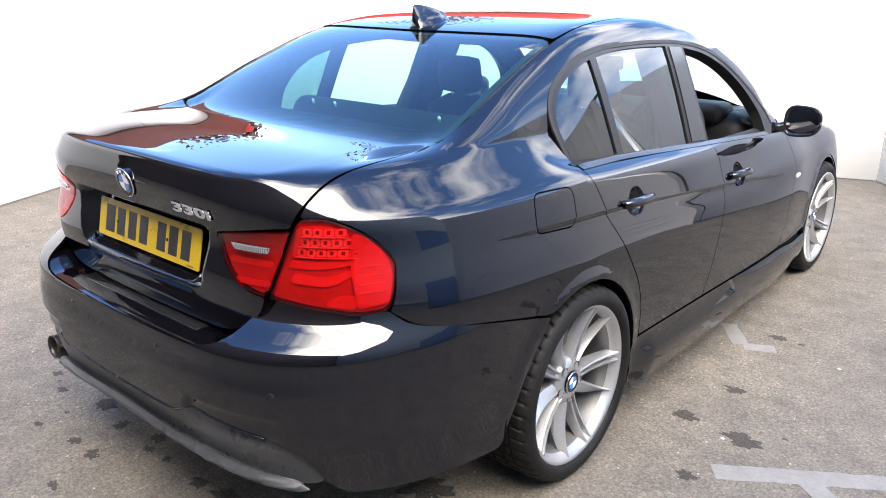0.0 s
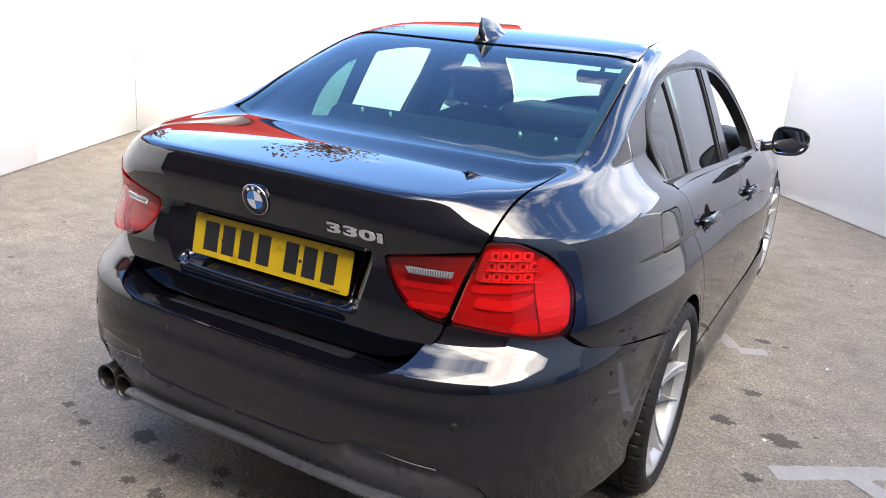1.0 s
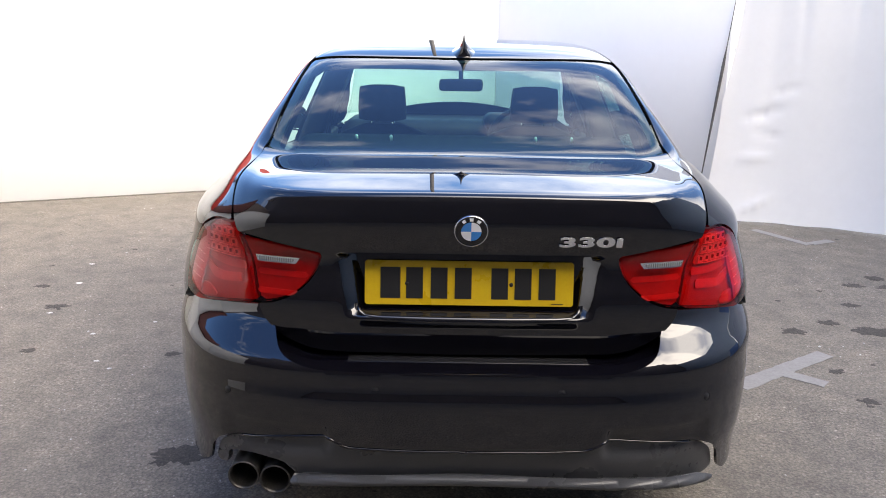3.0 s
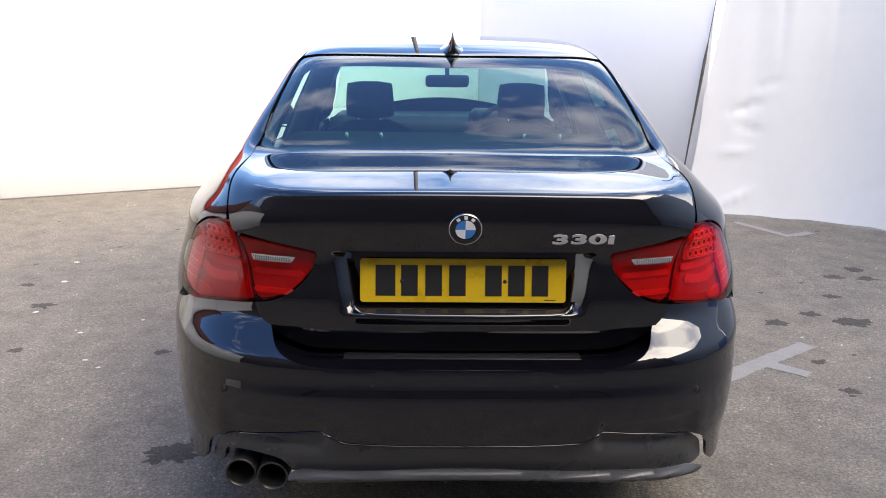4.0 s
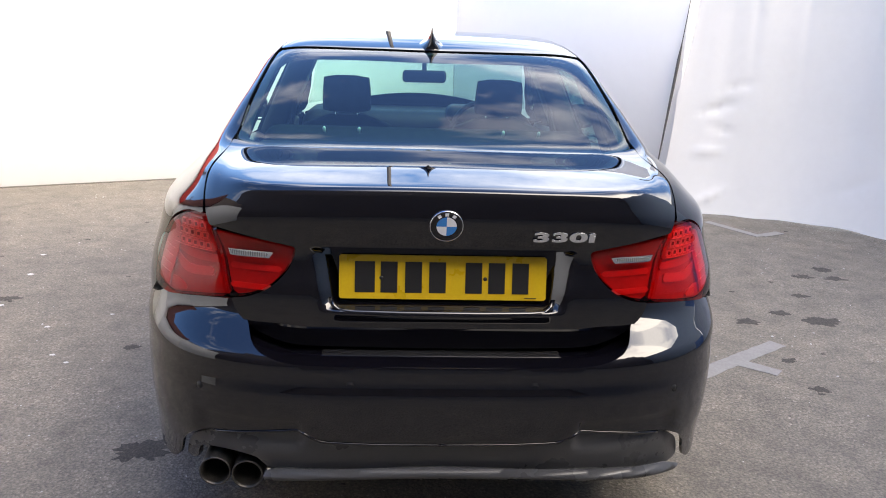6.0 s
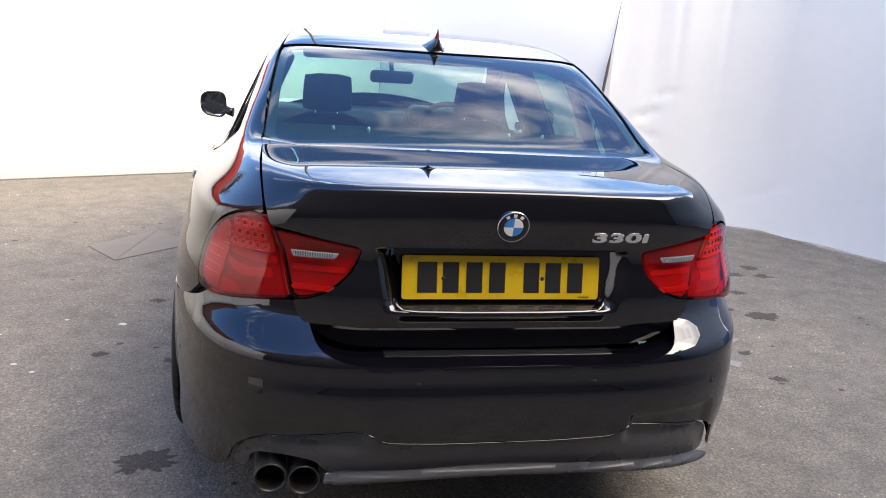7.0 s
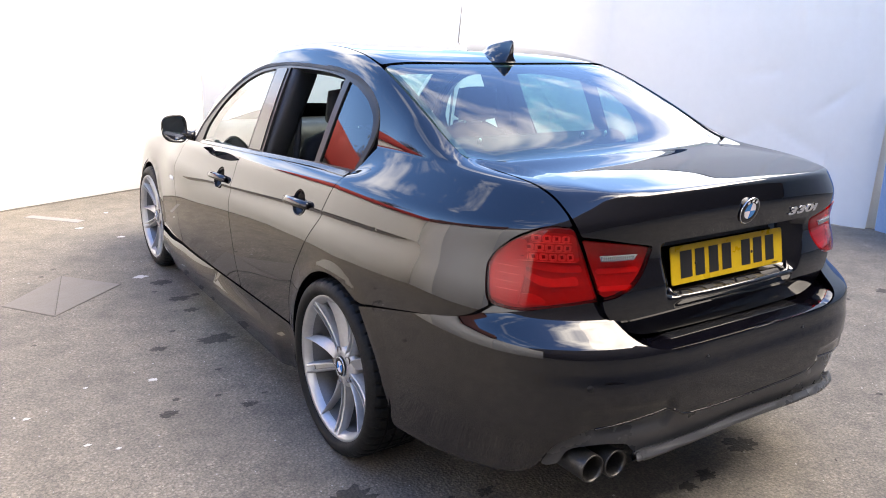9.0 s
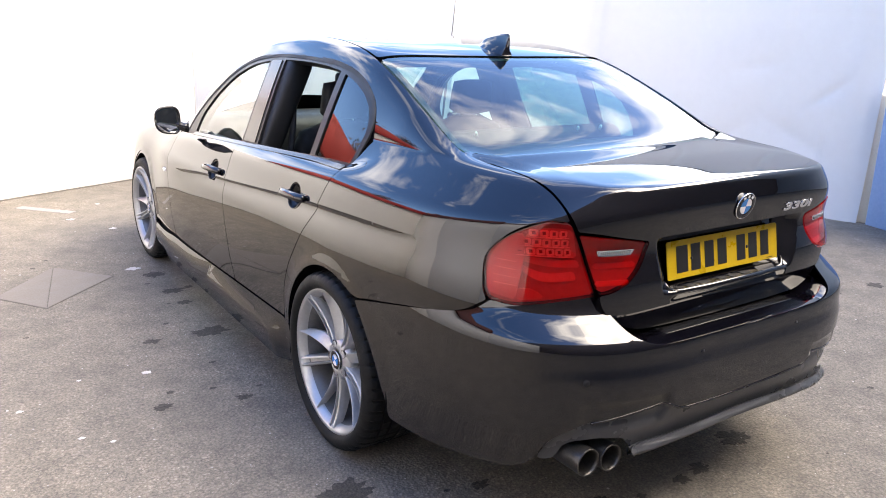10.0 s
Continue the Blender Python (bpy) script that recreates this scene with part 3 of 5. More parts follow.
side_width = flowing([(-.2, .855), (.2, .868), (.6, .883), (1.0, .897), (1.4, .8915), (2, 0.8891), (2.6, 0.8843), (3.0, .872), (3.4, .838), (3.77, .818), (4.1, .79), (4.5, .76)], .10)
side_inset = flowing([(0.1, 0.07405), (0.19, 0.03363), (0.26, 0.01742), (0.36, 0.01853), (0.5, 0.01471), (0.62, 0.01482), (0.72, 0.017), (0.79, 0.0280), (0.845, 0.0430), (0.89, 0.0550), (0.925, 0.0650), (0.945, 0.0715), (0.965, 0.0835), (1, 0.1225), (1.08, 0.1953)], .012)
tail_y = flowing([(0.55, 0.1014), (0.66, 0.07411), (0.78, 0.06267), (0.88, 0.07948), (0.95, 0.06193), (1, 0.04994), (1.04, 0.05203), (1.12, 0.07224)], .014)
bumper_y = flowing([(0.1, 0.1044), (0.18, 0.05608), (0.25, 0.01029), (0.33, -0.005147), (0.45, -0.03238), (0.55, -0.03486), (0.6, -0.0275), (0.640, -0.0265), (0.655, -0.020), (0.690, 0.026), (0.715, 0.060), (0.735, 0.074), (0.76, 0.08323), (0.85, 0.130)], .008)
nose_y = table([(.15, 4.42), (.35, 4.49), (.5, 4.495), (.65, 4.46), (.8, 4.38), (1.0, 4.2)])
deck_z = flowing([(-0.1, 1.045), (0.06, 1.065), (0.12, 1.069), (0.2, 1.0735), (0.3, 1.0765), (0.5, 1.078), (0.7, 1.067), (0.9, 1.035), (1.2, 1.003), (1.6, 0.9898), (2.6, 0.9649), (3, 0.9449), (3.3, 0.918), (3.8, 0.862), (4.2, 0.785), (4.5, 0.68)], .05)
roof_z = flowing([(-1.5, 0.2381), (0.2, 0.9484), (0.5, 1.054), (0.8, 1.208), (1.1, 1.332), (1.22, 1.366), (1.5, 1.407), (1.9, 1.425), (2.2, 1.412), (2.5, 1.364), (2.8, 1.262), (3.2, 1.026), (3.5, 0.8481), (4.8, 0.0986)], .05)
roof_bow = table([(0.4, 0.2013), (1.2, 0.04261), (1.9, -0.1845), (2.5, -0.3798), (3.3, -0.4966)])
glass_x = flowing([(0.5, 0.700), (0.9, 0.731), (1.3, 0.756), (2.2, 0.7473), (2.9, 0.7283), (3.3, 0.6856)], .10)


crest_z = flowing([(.2, .875), (.59, .867), (.86, .864), (1.17, .851), (1.56, .823), (2.04, .788), (2.34, .769), (2.78, .724), (3.2, .69)], .10)


def outline(x, y, z, rear, depth, power, width):
    """Plan outline: a superellipse at the tail, one at the nose, the side between."""
    a = np.abs(x) / width
    v = np.clip((rear + depth - y) / depth, 0, None)
    u = np.clip((y - (nose_y(z) - .75)) / .75, 0, None)
    return ((a**power + v**power + u**power) ** (1 / power) - 1) * .86


def arch_flare(y, z):
    """The rolled lip that swells round each wheel opening."""
    rear, fore = np.hypot(y - .995, z - .318), np.hypot(y - 3.73, z - .318)
    return .007 * np.exp(-((np.minimum(rear, fore) - .345) / .034) ** 2) * ease(z, .30, .40)


def cabin_skin(x, y, z):
    """Roof, pillars and windows, carried on straight below the belt line."""
    side = (np.abs(x) - (glass_x(y) - .4204 * (z - 1.0) - .078 * (z - 1.0) ** 2)) * .9
    bow = roof_bow(y)
    top = (z - roof_z(y - bow * x * x) + .0195 * x * x) * .85
    return smax(side, top, .05)


def skin(x, y, z, edge=.03, drop=0.0):
    """Less than 0 inside the painted body, 0 on its surface; all but the rear bumper."""
    below = np.clip(crest_z(y) - z, 0, .3) / .022
    crease = .0085 * below * np.exp(1 - below) * ease(y, .45, .95) * ease(2.95 - y, 0, .5)
    sill = .026 * ease(y, 1.34, 1.5) * ease(3.44 - y, 0, .1) * ease(.350 - z, 0, .06)
    nose = .020 * ease(y, 3.0, 3.6) * ease(z, .52, .76)
    belt_drop = .047 * np.clip(y - 1.06, 0, 2.2) * ease(z, .72, .86)
    w = side_width(y) - side_inset(z + belt_drop) - crease - nose + sill + arch_flare(y, z)
    plan = outline(x, y, z, tail_y(z), 1.15, 4.5, w)
    deck = (z - deck_z(y) + drop + .034 * x * x) * .9
    t = np.clip((np.abs(x) - .50) / .16, 0, 1)
    door = ease(y, .85, 1.12)
    fillet = .03 + .035 * t * t * (3 - 2 * t) * (1 - door) - .014 * door * t
    return smax(plan, smin(deck, cabin_skin(x, y, z), fillet), edge)


def bumper_skin(x, y, z):
    """The rear bumper, with a shallow step above the outer ends of the dark insert."""
    a = np.abs(x)
    hollow = .012 * ease(a, .335, .352) * ease(.63 - a, 0, .05) * ease(.500 - z, 0, .010) * ease(z, .40, .43)
    w = side_width(y) - side_inset(z) + .002 + arch_flare(y, z)
    return outline(x, y - hollow, z, bumper_y(z), 1.25, 4.2, w)


def lid_skin(x, y, z):
    """The boot lid: the body's skin with the lip below the plate and the sharp upper edge."""
    ridge = ease(.285 - np.abs(x), 0, .03) * np.exp(-((z - .743) / .010) ** 2) * .006
    crisp = ease(.57 - np.abs(x), 0, .10)
    back = .006 * crisp * ease(z, .97, 1.03)
    slope = np.clip((z - .762) / .146, 0, 1)
    pocket = ease(.316 + .026 * slope - np.abs(x), 0, .068) * ease(z, .748, .768) * ease(.914 - z, 0, .018)
    deep = np.clip(.108 + .20 * (z - .773) - tail_y(z), 0, .1) * pocket
    return skin(x, y + ridge - back - deep, z, .03 - .022 * crisp, .005 * crisp * ease(.36 - y, 0, .25))


def gradient(fn, p):
    e = 1e-3
    g = np.stack([fn(p[:, 0] + e * (k == 0), p[:, 1] + e * (k == 1), p[:, 2] + e * (k == 2))
                  - fn(p[:, 0] - e * (k == 0), p[:, 1] - e * (k == 1), p[:, 2] - e * (k == 2)) for k in range(3)], 1)
    return g / np.maximum(np.linalg.norm(g, axis=1, keepdims=True), 1e-9)


def meet(o, d, far, fn, level=0.0, n=110):
    """From far out along o + t d inwards to the first place where fn falls to the level."""
    o, d = np.atleast_2d(o).astype(float), np.atleast_2d(d).astype(float)
    t = np.full(len(o), float(far))
    lo = np.zeros(len(o))
    found = np.zeros(len(o), bool)
    for s in np.linspace(far, 0, n):
        p = o + s * d
        now = (fn(p[:, 0], p[:, 1], p[:, 2]) < level) & ~found
        lo[now] = s
        found |= now
        t[~found] = s
        if found.all():
            break
    hi = np.where(found, t, lo)
    for _ in range(26):
        mid = .5 * (lo + hi)
        p = o + mid[:, None] * d
        ins = fn(p[:, 0], p[:, 1], p[:, 2]) < level
        lo, hi = np.where(ins, mid, lo), np.where(ins, hi, mid)
    return o + lo[:, None] * d


def fixed(spec, fn):
    """A full place from one with a None in it: on the skin, seen along that axis."""
    x, y, z = spec[:3]
    if x is None:
        return meet((0, y, z), (1, 0, 0), 1.2, fn)[0]
    if y is None:
        return meet((x, 1.2, z), (0, -1, 0), 1.7, fn)[0]
    if z is None:
        return meet((x, y, .3), (0, 0, 1), 1.5, fn)[0]
    return np.array([x, y, z], float)


def crest_lines(y0, y1):
    """Rows of places along the side's crease, so that its crest stays crisp."""
    ys = np.linspace(y0, y1, int((y1 - y0) / .014) + 2)
    return [np.stack([ys * 0, ys, crest_z(ys) + d], 1) for d in (.0022, -.0012, -.009, -.020, -.036)]


# ways to unroll the skin: flat coordinates and the ray that leads back
def to_flat(way, p):
    x, y, z = p.T
    if way == "side":
        return np.stack([y, np.arctan2(z - .80, x - .30) * .55], 1)
    if way == "tail":
        return np.stack([x, np.arctan2(z - .78, .62 - y) * .45], 1)
    if way == "round":
        return np.stack([np.arctan2(x, .95 - y) * .88, z], 1)
    if way == "front":
        return np.stack([np.arctan2(x, y - 3.5) * .9, z], 1)
    return np.stack([x, y], 1)


def from_flat(way, q, fn, level):
    a, b = q.T
    zero = np.zeros(len(q))
    if way == "side":
        t = b / .55
        return meet(np.stack([zero + .30, a, zero + .80], 1), np.stack([np.cos(t), zero, np.sin(t)], 1), 1.0, fn, level)
    if way == "tail":
        t = b / .45
        return meet(np.stack([a, zero + .62, zero + .78], 1), np.stack([zero, -np.cos(t), np.sin(t)], 1), 1.0, fn, level)
    if way == "round":
        t = a / .88
        return meet(np.stack([zero, zero + .95, b], 1), np.stack([np.sin(t), -np.cos(t), zero], 1), 1.4, fn, level)
    if way == "front":
        t = a / .9
        return meet(np.stack([zero, zero + 3.5, b], 1), np.stack([np.sin(t), np.cos(t), zero], 1), 1.4, fn, level)
    return meet(np.stack([a, b, zero + .3], 1), np.stack([zero, zero, zero + 1], 1), 1.5, fn, level)


def rounded(pts, radii, step):
    """A closed outline with rounded corners, in even small steps."""
    out = []
    n = len(pts)
    for i in range(n):
        a, b, c = pts[i - 1], pts[i], pts[(i + 1) % n]
        la, lc = np.linalg.norm(a - b), np.linalg.norm(c - b)
        r = min(radii[i], .48 * la, .48 * lc)
        p, q = b + (a - b) / max(la, 1e-9) * r, b + (c - b) / max(lc, 1e-9) * r
        k = max(2, int(r / step * 1.6) + 2)
        for t in np.linspace(0, 1, k):
            out.append((1 - t) ** 2 * p + 2 * t * (1 - t) * b + t * t * q)
    dense = []
    for a, b in zip(out, out[1:] + out[:1]):
        k = max(1, int(np.ceil(np.linalg.norm(b - a) / step)))
        dense += [a + (b - a) * t for t in np.arange(k) / k]
    keep = [dense[0]]
    for p in dense[1:]:
        if np.linalg.norm(p - keep[-1]) > step * .18:
            keep.append(p)
    return np.array(keep)


def shrink(poly, gap):
    d = np.roll(poly, -1, 0) - np.roll(poly, 1, 0)
    d /= np.maximum(np.linalg.norm(d, axis=1, keepdims=True), 1e-9)
    area = np.sum(poly[:, 0] * np.roll(poly[:, 1], -1) - np.roll(poly[:, 0], -1) * poly[:, 1])
    nrm = np.stack([-d[:, 1], d[:, 0]], 1) * (1 if area > 0 else -1)
    return poly + nrm * gap


def inside(poly, q):
    res = np.zeros(len(q), bool)
    x, y = q.T
    for (x0, y0), (x1, y1) in zip(poly, np.roll(poly, -1, 0)):
        cross = ((y0 > y) != (y1 > y))
        if cross.any():
            xi = (x1 - x0) * (y - y0) / np.where(y1 == y0, 1e-12, y1 - y0) + x0
            res ^= cross & (x < xi)
    return res


def clear_of(poly, q, dist):
    ok = np.ones(len(q), bool)
    for i in range(0, len(poly), 200):
        d = np.linalg.norm(q[:, None, :] - poly[None, i:i + 200, :], axis=2).min(1)
        ok &= d > dist
    return ok


def flat_outline(way, specs, fn, step, corner):
    p = np.array([fixed(s, fn) for s in specs])
    radii = [s[3] if len(s) > 3 else corner for s in specs]
    return rounded(to_flat(way, p), radii, step)


def skin_mesh(name, way, specs, fn=skin, holes=(), step=.022, gap=.002, depth=.014, level=0.0, corner=.02, mirror=False, lines=()):
    """A panel cut out of the skin: the outline in unrolled coordinates, filled with small triangles, with a turned-in rim."""
    from mathutils.geometry import delaunay_2d_cdt
    loops = [shrink(flat_outline(way, specs, fn, step, corner), gap)]
    for h in holes:
        loops.append(shrink(flat_outline(way, h, fn, step, corner), -gap))
    lo, hi = loops[0].min(0), loops[0].max(0)
    nx, ny = [max(1, int(v / step)) for v in (hi - lo)]
    gx, gy = np.meshgrid(np.linspace(lo[0], hi[0], nx + 2), np.linspace(lo[1], hi[1], ny + 2))
    gx[1::2] += step * .5
    grid = np.stack([gx.ravel(), gy.ravel()], 1)
    ok = inside(loops[0], grid)
    for h in loops[1:]:
        ok &= ~inside(h, grid)
    grid = grid[ok]
    for lp in loops:
        if len(grid):
            grid = grid[clear_of(lp, grid, step * .55)]
    edges, base = [], 0
    for lp in loops:
        n = len(lp)
        edges += [(base + i, base + (i + 1) % n) for i in range(n)]
        base += n
    extra = []
    for ln in lines:
        row = to_flat(way, meet(ln * (0, 1, 1), np.tile((1.0, 0.0, 0.0), (len(ln), 1)), 1.2, fn))
        good = inside(loops[0], row)
        for h in loops[1:]:
            good &= ~inside(h, row)
        for lp in loops:
            good &= clear_of(lp, row, step * .3)
        ids = np.cumsum(good) - 1 + base
        edges += [(int(ids[k]), int(ids[k + 1])) for k in range(len(row) - 1) if good[k] and good[k + 1]]
        base += int(good.sum())
        extra.append(row[good])
    for row in extra:
        if len(grid) and len(row):
            grid = grid[clear_of(row, grid, step * .45)]
    flat = np.concatenate(loops + extra + [grid])
    got = delaunay_2d_cdt([Vector(v) for v in flat], edges, [], 0, 1e-6)
    q = np.array([(v.x, v.y) for v in got[0]])
    tris = np.array([f for f in got[2] if len(f) == 3])
    mid = q[tris].mean(1)
    ok = inside(loops[0], mid)
    for h in loops[1:]:
        ok &= ~inside(h, mid)
    tris = tris[ok]
    p = from_flat(way, q, fn, level)
    nrm = gradient(fn, p)
    # every triangle faces outwards
    a, b, c = p[tris[:, 0]], p[tris[:, 1]], p[tris[:, 2]]
    flip = np.einsum("ij,ij->i", np.cross(b - a, c - a), nrm[tris[:, 0]]) < 0
    tris[flip] = tris[flip][:, ::-1]
    verts, faces, loop_n = [*p], [*map(tuple, tris)], [n for t in tris for n in nrm[list(t)]]
    # rim
    count = {}
    for t in tris:
        for i in range(3):
            count[(t[i], t[(i + 1) % 3])] = 1
    border = [e for e in count if (e[1], e[0]) not in count]
    if depth:
        made = {}
        def twin(i, down):
            key = (i, down)
            if key not in made:
                made[key] = len(verts)
                verts.append(p[i] - nrm[i] * (depth if down else 0))
            return made[key]
        for i, j in border:
            out = np.cross(p[j] - p[i], nrm[i])
            out = out / max(np.linalg.norm(out), 1e-9)
            faces.append((twin(j, 0), twin(i, 0), twin(i, 1), twin(j, 1)))
            loop_n += [out] * 4
    v = np.array(verts)
    n = np.array(loop_n)
    if mirror:
        v = v * (-1, 1, 1)
        n = n * (-1, 1, 1)
        k, turned, back = 0, [], []
        for f in faces:
            turned.append(tuple(reversed(f)))
            back += list(range(k + len(f) - 1, k - 1, -1))
            k += len(f)
        faces, n = turned, n[back]
    return mesh_of(name, v, faces, [tuple(x) for x in n])


def both(name, way, specs, mat, parent, label="", **kw):
    """A panel on the car's right side and its mirror image on the left."""
    a = part(name, skin_mesh(name, way, specs, **kw), mat, parent, label)
    b = part(name, skin_mesh(name, way, specs, mirror=True, **kw), mat, parent, label)
    return a, b


def across(pts):
    """Closes a half outline, given from one end of the middle line to the other, with its mirror image."""
    return list(pts) + [(-s[0], *s[1:]) for s in reversed(pts) if abs(s[0]) > 1e-6]


def arc(cy, cz, r, a0, a1, n, rad=.05):
    return [(None, cy + r * math.cos(radians(a)), cz + r * math.sin(radians(a)), rad) for a in np.linspace(a0, a1, n)]


# ---------------------------------------------------------------- the car
car = thing("car", "glossy black four-door saloon car parked on grey asphalt", "car")
REAR_AXLE, FRONT_AXLE, AXLE_Z, TYRE_R = 1.01, 3.73, .318, .318

door_edge = [(None, 1.389, .364, .01), (None, 1.385, .47, .05), (None, 1.345, .575, .06), (None, 1.26, .68, .06), (None, 1.154, .81, .06), (None, 1.105, .915, .05), (None, 1.074, .981, .01)]
b_seam = [(None, 2.073, .938, .01), (None, 2.072, .78, .08), (None, 2.05, .63, .08), (None, 1.99, .45, .06), (None, 1.94, .357, .01)]
a_seam = [(None, 2.965, .888, .02), (None, 2.985, .80, .05), (None, 2.978, .60, .08), (None, 2.935, .41, .05), (None, 2.88, .344, .01)]
rear_arch = arc(.995, .318, .348, 122, 2, 9)
front_arch = arc(3.73, .318, .348, 178, 30, 9)
dlo = [(None, 1.074, .983, .012), (None, 1.062, 1.04, .04), (None, 1.047, 1.09, .05), (None, 1.050, 1.14, .05), (None, 1.083, 1.195, .06), (None, 1.165, 1.248, .08),
       (None, 1.285, 1.290, .1), (None, 1.46, 1.317, .1), (None, 1.75, 1.327, .12), (None, 2.05, 1.324, .12), (None, 2.32, 1.290, .1), (None, 2.52, 1.217, .1), (None, 2.70, 1.10, .1), (None, 2.83, .985, .06), (None, 2.90, .890, .01)]
lamp_top = [(.592, .147, .967, .008), (.640, .192, .970, .03), (.672, .226, .953, .03), (.710, .269, .924, .05), (.736, .300, .888, .02), (.748, .313, .858, .02), (.758, .302, .812, .05), (.762, .289, .768, .02), (.757, .276, .750, .012)]
bumper_seam = [(None, .335, .706, .03), (None, .42, .683, .06), (None, .545, .664, .06), (None, .805, .613, .01)]
lid_side = [(.613, .62, None, .02), (.609, .47, None, .1), (.606, .29, None, .06), (.602, .215, None, .03), (.597, None, .998, .02)]
rail_top = [(.560, 1.235, None, .02), (.538, 1.38, None, .06), (.514, 1.6, None, .1), (.504, 1.9, None, .1), (.512, 2.2, None, .1), (.530, 2.42, None, .08), (.565, 2.62, None, .08), (.62, 2.88, None, .08), (.685, 3.05, None, .02)]
glass_side = [(.560, 1.235, None, .02), (.582, 1.02, None, .1), (.600, .82, None, .1), (.612, .62, None, .02)]

flap_edge = [(None, .782, .956, .03), (None, .968, .950, .03), (None, .960, .838, .03), (None, .768, .850, .03)]
quarter = [*rear_arch, *[(a, b, c, d) for a, b, c, d in door_edge], *dlo[1:], (None, 2.955, .886, .01), *rail_top[::-1], *glass_side[1:-1], *lid_side, *lamp_top, *bumper_seam[:-1]]
both("side_panel", "side", quarter, PAINT, car, holes=[flap_edge], step=.015, lines=crest_lines(.40, 1.3))
part("fuel_flap", skin_mesh("fuel_flap", "side", flap_edge, lines=crest_lines(.70, 1.0), step=.012, gap=.0022), PAINT, car)
part("side_panel_patch", skin_mesh("side_panel_patch", "side", flap_edge, lines=crest_lines(.70, 1.0), step=.012, gap=-.002, mirror=True, depth=0), PAINT, car)

belt = lambda y: .985 - .047 * (y - 1.058)
REAR_HANDLE, FRONT_HANDLE = (1.335, .845), (2.235, .800)


def cup_edge(at):
    return [(None, at[0] + .005 + .054 * math.cos(a), at[1] + .047 * math.sin(a), .012) for a in np.linspace(0, 2 * math.pi, 17)[:-1]]


both("rear_door", "side", [*door_edge, *b_seam], PAINT, car, holes=[cup_edge(REAR_HANDLE)], lines=crest_lines(1.0, 2.1), step=.014, depth=.022)
both("front_door", "side", [*b_seam[::-1], *a_seam], PAINT, car, holes=[cup_edge(FRONT_HANDLE)], lines=crest_lines(2.0, 3.0), step=.014, depth=.022)
both("front_wing", "side", [*a_seam, (None, 3.40, .335, .01), *front_arch[1:], (None, 4.14, .50, .02), (None, 4.20, .66, .03), (.60, 4.22, None, .02), (.68, 3.9, None, .1), (.715, 3.4, None, .1), (.70, 3.06, None, .02)], PAINT, car, step=.03)
both("sill", "side", [(None, 1.335, .30, .01), (None, 1.345, .358, .01), (None, 1.389, .362, .01), (None, 1.94, .354, .1), (None, 2.88, .341, .1), (None, 3.425, .332, .01), (None, 3.435, .19, .02), (None, 2.5, .174, .1), (None, 1.36, .178, .02)], PAINT, car, step=.025)
part("roof", skin_mesh("roof", "top", across([(0, 2.50, None), (.30, 2.47, None, .1), (.530, 2.41, None, .03), (.512, 2.2, None, .1), (.504, 1.9, None, .1), (.514, 1.6, None, .1), (.538, 1.38, None, .06), (.556, 1.232, None, .02), (.3, 1.189, None, .1), (0, 1.168, None, .1)]), step=.03), PAINT, car)
part("bonnet", skin_mesh("bonnet", "top", across([(0, 4.27, None, .1), (.35, 4.24, None, .1), (.585, 4.14, None, .06), (.672, 3.9, None, .1), (.708, 3.4, None, .1), (.69, 3.12, None, .03), (.4, 3.22, None, .1), (0, 3.26, None, .1)]), step=.035), PAINT, car)
part("front_bumper", skin_mesh("front_bumper", "front", across([(.0, 4.5, .66, .1), (.45, 4.4, .66, .1), (.80, 4.05, .66, .05), (.86, 4.05, .45, .05), (.84, 4.05, .22, .03), (.4, 4.4, .22, .1), (0, 4.5, .22, .1)]), step=.04), PAINT, car)

# boot lid, lamps, bumper
inner_lens = [(.580, None, .938, .010), (.47, None, .924, .1), (.362, None, .904, .012), (.382, None, .850, .05), (.428, None, .803, .05), (.487, None, .778, .04), (.528, None, .774, .010), (.553, None, .872, .08)]
lid = across([(0, .505, None, .1), (.30, .523, None, .1), (.50, .565, None, .08), *lid_side, (.588, None, .962, .01), (.580, None, .943, .006), *inner_lens[1:7], (.516, None, .735, .04), (.474, None, .69, .05), (.39, None, .652, .06), (0, None, .645, .1)])
boot_lid = part("boot_lid", skin_mesh("boot_lid", "tail", lid, fn=lid_skin, step=.0095, depth=.03), PAINT, car)
bumper = across([(0, 0, .640, .1), (.37, .02, .644, .08), (.460, .03, .672, .05), (.509, .06, .725, .05), (.536, .100, .765, .02), (.648, .154, .751, .1), (.715, .214, .7365, .05), (.757, .276, .7445, .012), *[(.87, b, c, d) for a, b, c, d in bumper_seam],
                 (.87, .745, .53, .08), (.87, .695, .44, .08), (.86, .652, .345, .06), (.85, .628, .268, .02), (.84, .45, .265, .1), (.70, .20, .278, .03), (.668, .16, .31, .02), (.64, .12, .395, .04), (.57, .075, .438, .05), (.345, -.01, .470, .03), (.30, -.02, .443, .06), (0, -.03, .436, .1)])
part("rear_bumper", skin_mesh("rear_bumper", "round", bumper, fn=bumper_skin, step=.016, gap=.0025, depth=.008), PAINT, car)


